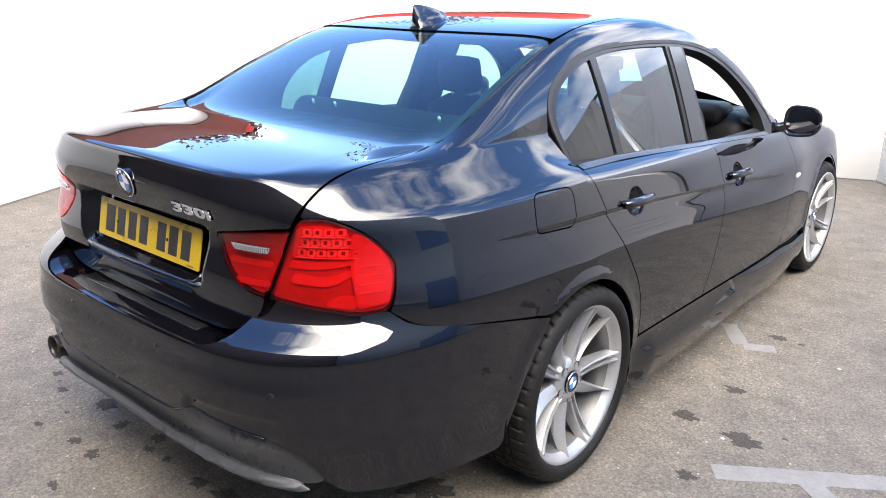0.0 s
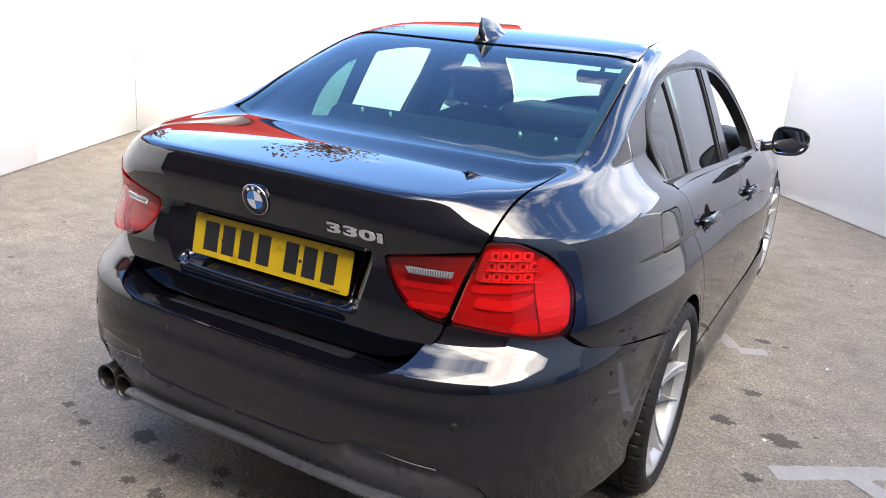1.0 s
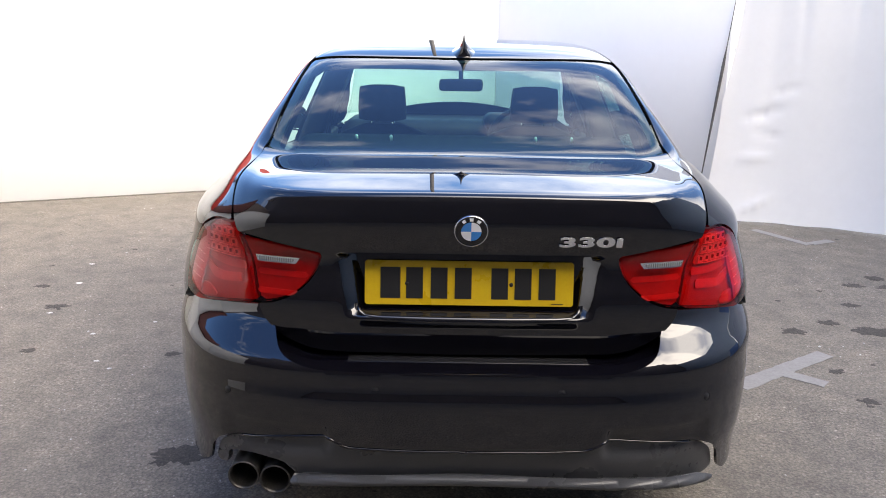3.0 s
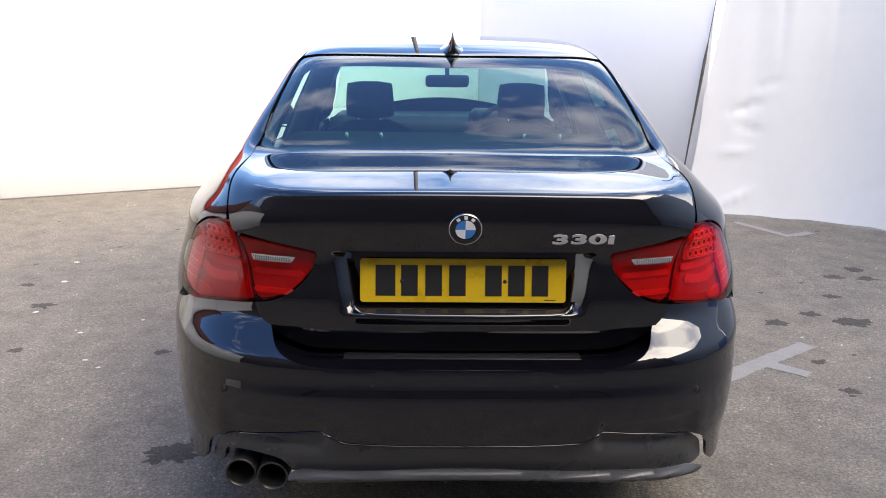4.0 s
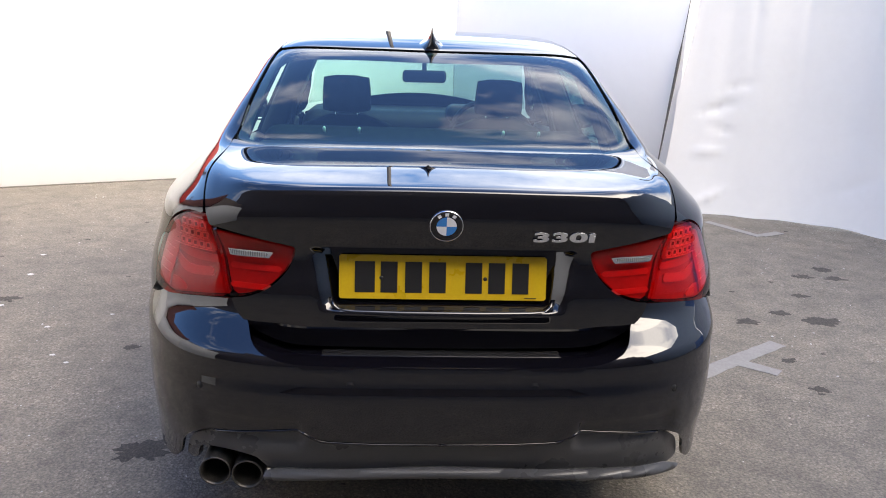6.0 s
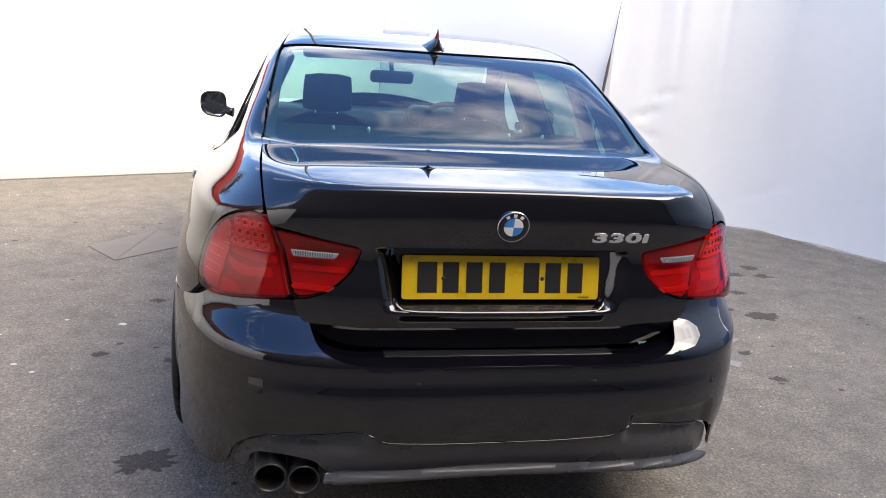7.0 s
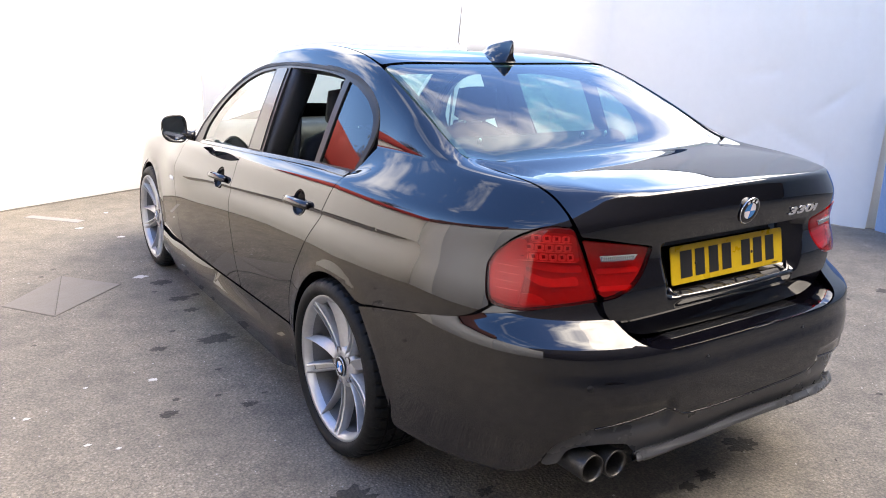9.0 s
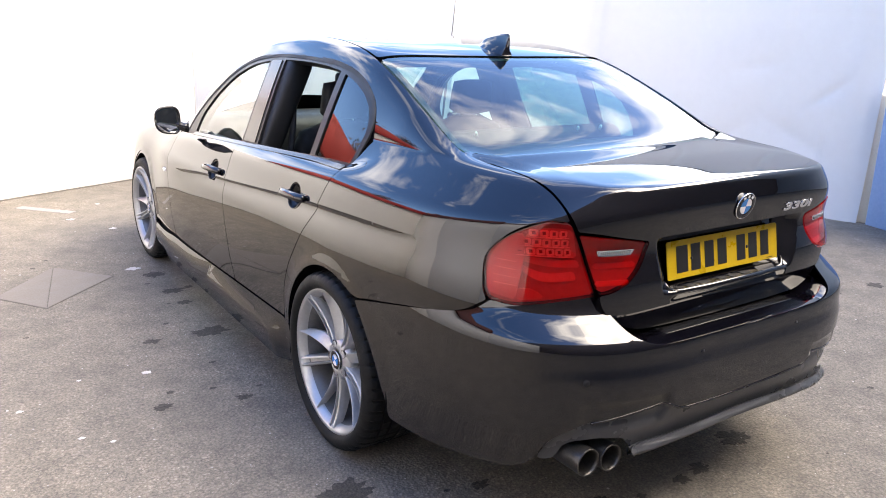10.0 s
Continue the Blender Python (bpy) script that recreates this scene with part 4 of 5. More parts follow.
# ledge of the bumper under the lid
def ledge_mesh():
    xs = np.linspace(-.50, .50, 61)
    top = .6395 + .032 * np.clip((np.abs(xs) - .37) / .11, 0, 1) ** 1.6
    edge = meet(np.stack([xs, xs * 0 + 1.0, top], 1), np.tile((0., -1., 0.), (len(xs), 1)), 1.5, bumper_skin)
    rows = [(0.002, -.0035), (.012, .0), (.05, .001), (.085, .000), (.12, -.004), (.16, -.01)]
    v, f = [], []
    for dy, dz in rows:
        v += [(p[0], p[1] + dy, p[2] + dz) for p in edge]
    n = len(xs)
    for r in range(len(rows) - 1):
        f += [(r * n + i, r * n + i + 1, (r + 1) * n + i + 1, (r + 1) * n + i) for i in range(n - 1)]
    return mesh_of("bumper_ledge", v, f)


part("bumper_ledge", ledge_mesh(), PAINT, car)
strip = part("scuff_strip", soft_box(.60, .05, .003, .0012, 2, Matrix.Translation((0, .068, .6394))), TRIM, car, "dark ribbed plastic strip")

# rear valance: dark insert, bright-edged lip, mouth for the pipes
right_half = [(0, -.03, .431, .1), (.30, -.02, .438, .06), (.345, -.01, .465, .03), (.57, .075, .433, .05), (.636, .12, .390, .04), (.662, .16, .31, .02), (.63, .12, .303, .05), (.40, .02, .333, .1), (0, -.03, .345, .1)]
left_half = [(-.40, .02, .333, .03), (-.437, .03, .340, .02), (-.452, .035, .372, .03), (-.53, .05, .385, .05), (-.61, .11, .372, .04), (-.625, .12, .315, .02), (-.662, .16, .31, .02), (-.636, .12, .390, .04), (-.57, .075, .433, .05), (-.345, -.01, .465, .03), (-.30, -.02, .438, .06)]
valance = [*right_half, *left_half]
part("valance", skin_mesh("valance", "round", valance, fn=bumper_skin, level=-.010, gap=.0, step=.02), PLASTIC, car, "dark grey plastic lower insert")


def edge_line(half, flip):
    """The rolled edge along the top of the insert, from the middle to one end."""
    pts = np.array([(flip * abs(p[0]), p[2]) for p in half])
    fine = [pts[0]]
    for a, b in zip(pts, pts[1:]):
        fine += [a + (b - a) * t for t in np.linspace(0, 1, 13)[1:]]
    fine = np.array(fine)
    for _ in range(4):
        fine[1:-1] = .25 * fine[:-2] + .5 * fine[1:-1] + .25 * fine[2:]
    return [meet((x, 1.2, z), (0, -1, 0), 1.7, bumper_skin, -.002)[0] for x, z in fine]


top_edge = [(0, 0, .4335), (.15, 0, .434), (.295, 0, .4395), (.345, 0, .4665), (.45, 0, .4535), (.57, 0, .4345)]
for flip in (1, -1):
    part("insert_edge", tube(edge_line(top_edge, flip), .0038, 10), PAINT, car)


def lip_skin(x, y, z):
    return bumper_skin(x, y, z) - .016 * np.exp(-((z - (.343 - .10 * x * x)) / .016) ** 2)


lip = [(0, -.03, .366, .1), (.40, .02, .350, .1), (.60, .10, .325, .04), (.645, .13, .306, .01), (.62, .11, .300, .03), (.40, .02, .315, .1), (0, -.03, .330, .1),
       (-.36, .015, .320, .05), (-.428, .03, .318, .01), (-.432, .03, .342, .01), (-.40, .02, .350, .05)]
part("valance_lip", skin_mesh("valance_lip", "round", lip, fn=lip_skin, level=-.004, gap=0, step=.012, depth=.03), PLASTIC, car)
lip_y = float(tail_y(.744)) + .004
part("plate_lip", tube([(s * x, lip_y + .010 * (abs(x) / .27) ** 2 + dy, z) for s, x, dy, z in ((-1, .277, .012, .776), (-1, .272, .004, .757), (-1, .258, .0, .745), (-1, .22, -.001, .742), (-1, .1, -.001, .7415), (1, .1, -.001, .7415), (1, .22, -.001, .742), (1, .258, .0, .745), (1, .272, .004, .757), (1, .277, .012, .776))], [.004, .008, .0115, .012, .012, .012, .012, .0115, .008, .004], 14), PAINT, boot_lid)
for x, y, z in ((-.572, .038, .320), (-.490, .033, .313)):
    pipe = revolve([(.0365, -.16), (.0395, -.15), (.0405, -.004), (.0395, 0), (.036, -.002), (.034, -.012), (.033, -.13), (.0, -.131)], 40, pose(x, y, z, 90, 0, 0))
    part("exhaust_pipe", pipe, STEEL, car, "round dark steel exhaust tailpipe with hollow mouth")
part("silencer", soft_box(.36, .24, .12, .05, 4, Matrix.Translation((-.50, .40, .37))), UNDER, car)

# dark shell behind the panel gaps
def shell_mesh():
    v, f = [], []

    def sheet(p, nu, nv, skip=None):
        base = len(v)
        v.extend(p)
        for i in range(nu - 1):
            for j in range(nv - 1):
                ids = [base + i * nv + j, base + (i + 1) * nv + j, base + (i + 1) * nv + j + 1, base + i * nv + j + 1]
                c = np.mean([v[k] for k in ids], 0)
                if skip is None or not skip(c):
                    f.append(ids)
    ys, ts = np.linspace(.30, 4.15, 90), np.radians(np.linspace(-62, 12, 30))
    Y, T = np.meshgrid(ys, ts, indexing="ij")
    o = np.stack([Y * 0 + .30, Y, Y * 0 + .80], 2).reshape(-1, 3)
    d = np.stack([np.cos(T), T * 0, np.sin(T)], 2).reshape(-1, 3)
    p = meet(o, d, 1.0, skin, -.030)
    well = lambda c: c[2] < .20 or c[1] < .66 and c[2] < .32 or min(math.hypot(c[1] - REAR_AXLE + .01, c[2] - AXLE_Z), math.hypot(c[1] - FRONT_AXLE, c[2] - AXLE_Z)) < .385 and c[2] < .72
    sheet(list(p), 90, 30, well)
    sheet(list(p * (-1, 1, 1)), 90, 30, well)
    xs, ts = np.linspace(-.70, .70, 50), np.radians(np.linspace(-14, 90, 40))
    X, T = np.meshgrid(xs, ts, indexing="ij")
    p = meet(np.stack([X, X * 0 + .62, X * 0 + .78], 2).reshape(-1, 3), np.stack([X * 0, -np.cos(T), np.sin(T)], 2).reshape(-1, 3), 1.0, skin, -.045)
    sheet(list(p), 50, 40, lambda c: c[1] > .60)
    X, Y = np.meshgrid(np.linspace(-.72, .72, 30), np.linspace(3.1, 4.3, 30), indexing="ij")
    p = meet(np.stack([X, Y, X * 0 + .3], 2).reshape(-1, 3), np.tile((0., 0., 1.), (900, 1)), 1.5, skin, -.03)
    sheet(list(p), 30, 30)
    return mesh_of("inner_shell", v, f)


part("inner_shell", shell_mesh(), UNDER, car)
floor_pan = soft_box(1.16, 3.7, .06, .02, 2, Matrix.Translation((0, 2.2, .235)))
part("floor_pan", floor_pan, UNDER, car)
part("rear_pan", soft_box(1.0, .5, .10, .04, 3, Matrix.Translation((.12, .36, .375))), UNDER, car)


def arch_liner(cy, r, out):
    bm = bmesh.new()
    rows = []
    for a in np.radians(np.linspace(-12, 192, 30)):
        rows.append([bm.verts.new((x, cy + r * math.cos(a), AXLE_Z + r * math.sin(a))) for x in (.52, .70, out)])
    for p, q in zip(rows, rows[1:]):
        for k in range(2):
            bm.faces.new((p[k], p[k + 1], q[k + 1], q[k])).smooth = True
    hub = bm.verts.new((.52, cy, AXLE_Z))
    for p, q in zip(rows, rows[1:]):
        bm.faces.new((hub, p[0], q[0]))
    return bm


for s in (1, -1):
    for cy in (REAR_AXLE - .012, FRONT_AXLE):
        part("arch_liner", arch_liner(cy, .362, .862 if cy < 2 else .79), UNDER, car, at=Matrix.Diagonal((s, 1, 1, 1)))

# ------------------------------------------------ lamps
outer_lens = [*lamp_top, (.715, .214, .741, .05), (.648, .154, .756, .1), (.533, .100, .771, .010), (.553, .121, .850, .08), (.571, .132, .905, .06)]


def patch(x0, x1, z0, z1, slope=0.0, r=.004):
    return [(x0, None, z0, r), (x1, None, z0 + slope, r), (x1, None, z1 + slope, r), (x0, None, z1, r)]


for mir in (False, True):
    lamp = part("tail_lamp", skin_mesh("tail_lamp", "round", outer_lens, step=.018, gap=.004, level=-0.0132, depth=.01, mirror=mir), LAMP_DEEP, car, "red rear light cluster with rows of square diodes")
    part("lens", skin_mesh("lens", "round", outer_lens, step=.014, gap=.003, level=.001, depth=.02, mirror=mir), LENS, lamp)
    for z, x0, n in ((.936, .602, 4), (.911, .596, 5), (.886, .588, 6)):
        for k in range(n):
            x = x0 + k * .0190
            part("diode_cell", skin_mesh("diode_cell", "round", patch(x, x + .0170, z - .0095, z + .0085, 0, .003), step=.01, gap=0, level=-0.0080, depth=.003, mirror=mir), LAMP_LED, lamp)
            part("diode", skin_mesh("diode", "round", patch(x + .0050, x + .0120, z - .0045, z + .0050, 0, .001), step=.01, gap=0, level=-0.0066, depth=.002, mirror=mir), DIODE, lamp)
        part("diode_shelf", skin_mesh("diode_shelf", "round", patch(x0 - .005, x0 + n * .0190, z - .0125, z - .0100, 0, .001), step=.02, gap=0, level=-0.0050, depth=.004, mirror=mir), LAMP_LED, lamp)
    part("diode_bed", skin_mesh("diode_bed", "round", [(.590, None, .946, .008), (.640, None, .953, .03), (.680, None, .935, .02), (.690, None, .875, .01), (.574, None, .870, .008)], step=.014, gap=0, level=-0.0099, depth=.004, mirror=mir), LAMP_BED, lamp)
    part("light_bar", skin_mesh("light_bar", "round", [(.572, None, .864, .004), (.690, None, .870, .01), (.694, None, .858, .008), (.640, None, .846, .03), (.570, None, .846, .004)], step=.012, gap=0, level=-0.0099, depth=.004, mirror=mir), LAMP_BACK, lamp)
    part("light_bar", skin_mesh("light_bar", "round", [(.585, None, .836, .008), (.655, None, .828, .04), (.695, None, .850, .02), (.706, None, .845, .008), (.668, None, .806, .03), (.582, None, .813, .008)], step=.012, gap=0, level=-0.0099, depth=.004, mirror=mir), LAMP_BACK, lamp)
    part("light_bar", skin_mesh("light_bar", "round", [(.690, .190, .790, .01), (.714, .217, .787, .006), (.712, .214, .754, .006), (.660, .163, .763, .01), (.665, .168, .776, .01)], step=.012, gap=0, level=-0.0099, depth=.004, mirror=mir), LAMP_BACK, lamp)
    part("side_light", skin_mesh("side_light", "round", [(.688, .245, .934, .01), (.708, .269, .916, .03), (.729, .295, .882, .02), (.741, .304, .852, .03), (.750, .297, .812, .03), (.753, .284, .770, .008), (.717, .217, .757, .008), (.704, .204, .85, .03), (.682, .228, .928, .008)], step=.012, gap=0, level=-0.0066, depth=.004, mirror=mir), LAMP_BACK, lamp, "paler ribbed side light")
    for z in (.795, .815, .835, .855):
        part("rib", skin_mesh("rib", "round", [(.714, .222, z), (.742, .288, z + .004), (.742, .288, z + .0052), (.714, .222, z + .0012)], step=.02, gap=0, corner=.0005, level=-0.0044, depth=.004, mirror=mir), LAMP_LED, lamp)
    inner = part("lid_lamp", skin_mesh("lid_lamp", "round", inner_lens, step=.018, gap=.004, level=-0.0088, depth=.004, mirror=mir), LAMP_DEEP, car, "red inner rear light with a clear reversing strip")
    part("lens", skin_mesh("lens", "round", inner_lens, step=.014, gap=.002, level=.003, depth=.018, mirror=mir), LENS, inner)
    part("reversing_strip", skin_mesh("reversing_strip", "round", [(.414, None, .892, .001), (.528, None, .894, .001), (.522, None, .877, .001), (.424, None, .876, .001)], step=.012, gap=0, level=.005, depth=.004, mirror=mir), CHROME, inner, "clear silver reversing light strip")
    part("strip_window", skin_mesh("strip_window", "round", [(.424, None, .8885, .001), (.522, None, .8905, .001), (.518, None, .8805, .001), (.431, None, .8795, .001)], step=.012, gap=0, level=.0065, depth=.003, mirror=mir), STRIP_GLASS, inner, "finely ribbed clear glass")
    for z0, z1 in ((.838, .852), (.792, .806)):
        part("light_bar", skin_mesh("light_bar", "round", patch(.40 + (.86 - z1) * .5, .535, z0, z1, .004, .006), step=.014, gap=0, level=-0.0066, depth=.004, mirror=mir), LAMP_BACK, inner)

# ------------------------------------------------ glass
rear_glass = [(0, 1.165, None, .1), (.3, 1.185, None, .1), (.555, 1.225, None, .03), (.577, 1.02, None, .1), (.595, .82, None, .1), (.607, .625, None, .03), (.50, .572, None, .08), (.30, .532, None, .1), (0, .513, None, .1)]
rear_hole = [(0, 1.145, None, .1), (.3, 1.163, None, .1), (.532, 1.20, None, .03), (.552, 1.02, None, .1), (.568, .82, None, .1), (.578, .640, None, .03), (.49, .595, None, .08), (.30, .556, None, .1), (0, .538, None, .1)]
window = part("rear_window", skin_mesh("rear_window", "top", across(rear_glass), step=.028, level=-.004, depth=.004), GLASS, car, "tinted heated rear window")
part("window_seal", skin_mesh("window_seal", "top", across(rear_glass), holes=[across(rear_hole)], step=.012, gap=-.001, level=-.008, depth=.004), RUBBER, window)
front_glass = [(0, 2.51, None, .1), (.30, 2.48, None, .1), (.522, 2.43, None, .03), (.56, 2.62, None, .1), (.61, 2.88, None, .1), (.66, 3.03, None, .03), (.4, 3.18, None, .1), (0, 3.24, None, .1)]
part("windscreen", skin_mesh("windscreen", "top", across(front_glass), step=.04, level=-.004, depth=.004), CLEAR, car)
pane_quarter = [(None, 1.092, .992, .01), (None, 1.073, 1.06, .03), (None, 1.066, 1.11, .04), (None, 1.090, 1.170, .05), (None, 1.158, 1.222, .06), (None, 1.262, 1.264, .06), (None, 1.362, 1.287, .008), (None, 1.352, .984, .008)]
pane_rear = [(None, 1.384, .982, .008), (None, 1.396, 1.294, .012), (None, 1.55, 1.310, .08), (None, 1.75, 1.315, .1), (None, 1.948, 1.313, .01), (None, 1.928, 1.15, .05), (None, 1.897, .951, .008)]
pane_front = [(None, 2.070, .942, .008), (None, 2.083, 1.15, .08), (None, 2.098, 1.303, .01), (None, 2.29, 1.276, .08), (None, 2.475, 1.212, .1), (None, 2.63, 1.112, .08), (None, 2.735, .995, .04), (None, 2.745, .912, .01)]
window_ring = [(None, 1.088, .950, .012), *dlo[1:-1], (None, 2.90, .860, .01)]
for mir in (False, True):
    trim = part("window_frame", skin_mesh("window_frame", "side", window_ring, fn=cabin_skin, holes=[pane_quarter, pane_rear, pane_front], step=.014, gap=-.004, level=-.004, depth=.045, mirror=mir), SATIN, car, "satin black window surround")
    part("frame_seal", skin_mesh("frame_seal", "side", window_ring, fn=cabin_skin, holes=[window_ring], step=.014, gap=-.0075, level=-.0015, depth=.006, mirror=mir), RUBBER, trim, "thin black rubber seal")
    part("quarter_glass", skin_mesh("quarter_glass", "side", pane_quarter, fn=cabin_skin, step=.03, gap=-.004, level=-.010, depth=.004, mirror=mir), SIDE_GLASS, trim)
    if mir:
        part("door_glass", skin_mesh("door_glass", "side", pane_front, fn=cabin_skin, step=.03, gap=-.004, level=-.010, depth=.004, mirror=mir), CLEAR, trim)
    else:
        part("door_glass", skin_mesh("door_glass", "side", pane_rear, fn=cabin_skin, step=.03, gap=-.004, level=-.010, depth=.004, mirror=mir), SIDE_GLASS, trim)
    # pillar cap and belt strip stand a little proud
    part("pillar_cap", skin_mesh("pillar_cap", "side", [(None, 1.915, .958, .004), (None, 1.965, 1.306, .004), (None, 2.078, 1.300, .004), (None, 2.052, .950, .004)], fn=cabin_skin, step=.03, gap=.004, level=.000, depth=.006, mirror=mir), TRIM, trim)
    part("belt_strip", skin_mesh("belt_strip", "side", [(None, 1.078, .989, .004), (None, 1.354, .982, .1), (None, 2.04, .948, .1), (None, 2.74, .911, .004), (None, 2.74, .899, .004), (None, 2.04, .936, .1), (None, 1.354, .970, .1), (None, 1.082, .977, .004)], step=.02, gap=0, level=.003, depth=.008, mirror=mir), TRIM, trim)

# ------------------------------------------------ wheels
def rim_bmesh():
    bm = revolve([(.2315, .080), (.235, .090), (.248, .106), (.2575, .1115), (.2610, .1085), (.2620, .099), (.254, .094)], 96)
    hub = revolve([(.034, .050), (.034, .070), (.038, .075), (.052, .0735), (.068, .0690), (.078, .058), (.082, .02), (.03, .02)], 60)
    me = bpy.data.meshes.new("hub")
    hub.to_mesh(me)
    hub.free()
    bm.from_mesh(me)
    bmesh.ops.recalc_face_normals(bm, faces=bm.faces)
    return bm


def spoke_mesh(double):
    """One spoke: a straight one with a groove between two ridges, or a leaf that runs to a point along one crisp ridge."""
    bm = bmesh.new()
    prev = None
    heights = ((.040, .0690), (.056, .0715), (.080, .0715), (.115, .0730), (.150, .0780), (.185, .0860), (.215, .0955), (.2335, .1035), (.2460, .1075))
    for r, h in heights:
        far = (r - .04) / .206
        t = .046 - .016 * far
        if double:
            swing = 0.0
            g = .026 * min(1, max(0, (r - .058) / .03))
            skirt = 1.42 - .30 * far
            sect = ((-skirt, -t), (-1.12, -.020), (-.92, -.0035), (-.84, 0), (-.50, 0), (-.36, -g), (.36, -g), (.50, 0), (.84, 0), (.92, -.0035), (1.12, -.020), (skirt, -t))
            half = .0130 + .0065 * far
        else:
            swing = radians(7.0) * far ** 1.5
            g = .004 + .016 * min(1, far * 1.6)
            sect = ((-1.0, -t), (-.92, -g - .008), (-.45, -g), (.05, -g * .62), (.50, -.003), (.62, 0), (.72, -.0015), (.84, -g * .5), (1.0, -t))
            half = .0165 + .0060 * math.sin(math.pi * min(1, far * 1.25)) - .0115 * far ** 3
        a = radians(90) + swing
        u, tang = Vector((math.cos(a), math.sin(a), 0)), Vector((-math.sin(a), math.cos(a), 0))
        ring = [bm.verts.new(u * r + tang * (q * half) + Vector((0, 0, h + dz))) for q, dz in sect]
        if prev:
            for i in range(len(ring) - 1):
                bm.faces.new((prev[i], ring[i], ring[i + 1], prev[i + 1])).smooth = True
            for i in ((1, 2, 4, 5, 6, 7, 9, 10) if double else (1, 4, 6)):
                bm.edges.get((prev[i], ring[i])).smooth = False
        prev = ring
    bmesh.ops.recalc_face_normals(bm, faces=bm.faces)
    if sum(f.normal.z for f in bm.faces) < 0:
        bmesh.ops.reverse_faces(bm, faces=bm.faces)
    me = bpy.data.meshes.new("spoke")
    bm.to_mesh(me)
    bm.free()
    return me


def tyre_bmesh(half):
    prof = [(.254, half - .024, 0), (.2600, half - .014, 0), (.2675, half - .004, 0), (.279, half, 0), (.292, half - .003, 0), (.306, half - .011, 0), (.3135, half - .022, 1), (.317, half - .034, 1)]
    for g in (.062, .024):
        prof += [(.3178, g + .007, 1), (.3178, g + .0045, 0), (.3105, g + .003, 0), (.3105, g - .003, 0), (.3178, g - .0045, 0), (.3178, g - .007, 1)]
    prof += [(r, -h, s) for r, h, s in reversed(prof)]
    seg, n = 288, len(prof)
    v, f = [], []
    for i in range(seg):
        a = 2 * math.pi * i / seg
        cut = i % 6 == 0
        for r, h, s in prof:
            rr = r - (.0070 if cut and s else 0)
            b = a + .05 * (h / half) ** 2
            v.append((rr * math.cos(b), rr * math.sin(b), h))
    for i in range(seg):
        j = (i + 1) % seg
        f += [(i * n + k, j * n + k, j * n + k + 1, i * n + k + 1) for k in range(n - 1)]
    bm = bmesh.new()
    vs = [bm.verts.new(p) for p in v]
    for q in f:
        bm.faces.new([vs[k] for k in q]).smooth = not 6 <= q[0] % n <= n - 8
    bmesh.ops.recalc_face_normals(bm, faces=bm.faces)
    return bm


def roundel(radius, parent, at):
    """A black ring round four quarters, two blue and two white, in a bright rim."""
    disc = part("badge", revolve([(0, 0), (radius, 0), (radius * 1.02, .002), (radius, .004), (radius * .965, .0046), (radius * .95, .0035), (0, .0035)], 40), CHROME, parent, "round badge with blue and white quarters", at)
    part("badge_ring", revolve([(radius * .60, .0034), (radius * .62, .0045), (radius * .93, .0045), (radius * .95, .0034)], 40), TRIM, disc)
    for k in range(4):
        bm = bmesh.new()
        pts = [(0, 0)] + [(radius * .60 * math.cos(a), radius * .60 * math.sin(a)) for a in np.radians(np.linspace(90 * k, 90 * k + 90, 9))]
        lowv = [bm.verts.new((x, y, .0034)) for x, y in pts]
        upv = [bm.verts.new((x, y, .0048)) for x, y in pts]
        bm.faces.new(upv)
        for i in range(len(pts)):
            j = (i + 1) % len(pts)
            bm.faces.new((lowv[i], lowv[j], upv[j], upv[i]))
        part("badge_quarter", bm, BADGE_BLUE if k % 2 else BADGE_WHITE, disc)
    return disc


rim_me = bpy.data.meshes.new("rim")
_b = rim_bmesh()
_b.to_mesh(rim_me)
_b.free()
rim_me.materials.append(ALLOY)
spokes = [spoke_mesh(True), spoke_mesh(False)]
for side in (1, -1):
    for y, half, turn in ((REAR_AXLE, .1275, 3 if side > 0 else 51), (FRONT_AXLE, .1125, 47)):
        x = .766 if y < 2 else .706
        wheel = part("wheel", rim_me, ALLOY, car, "silver alloy wheel with grooved and pointed spokes by turns", pose(side * x, y, AXLE_Z, 0, 90 * side, 0) @ pose(0, 0, 0, 0, 0, turn * side))
        for k in range(5):
            for q, me in enumerate(spokes):
                part("spoke", me, ALLOY, wheel, at=Matrix.Rotation(radians(72 * k + 36 * q), 4, "Z"))
        part("barrel", revolve([(.222, -.10), (.242, -.108), (.236, -.08), (.216, -.05), (.218, .02), (.225, .06), (.2325, .0805)], 72), BARREL_DARK, wheel)
        part("tyre", tyre_bmesh(half), TYRE, wheel, "black low-profile tyre")
        part("brake_disc", revolve([(.05, .012), (.075, .018), (.080, .008), (.150, .008), (.152, -.012), (.08, -.014)], 48), BRAKE, wheel)
        part("brake_caliper", soft_box(.07, .16, .06, .015, 3, Matrix.Translation((-.14 if side > 0 else .14, 0, .01))), BRAKE, wheel)
        # Dark disc added in place of the shade behind the spokes.
        part("wheel_shade_disc", revolve([(0, -.07), (.21, -.075)], 40), UNDER, wheel)
        roundel(.034, wheel, Matrix.Translation((0, 0, .078)))
        for k in range(5):
            a = radians(72 * k + 54 + 72 + 18)
            part("wheel_bolt", revolve([(0, .066), (.007, .066), (.0075, .063), (.0085, .057), (.0130, .057), (.0138, .0742), (.0155, .0745)], 18, Matrix.Translation((.056 * math.cos(a), .056 * math.sin(a), 0))), BRAKE, wheel)

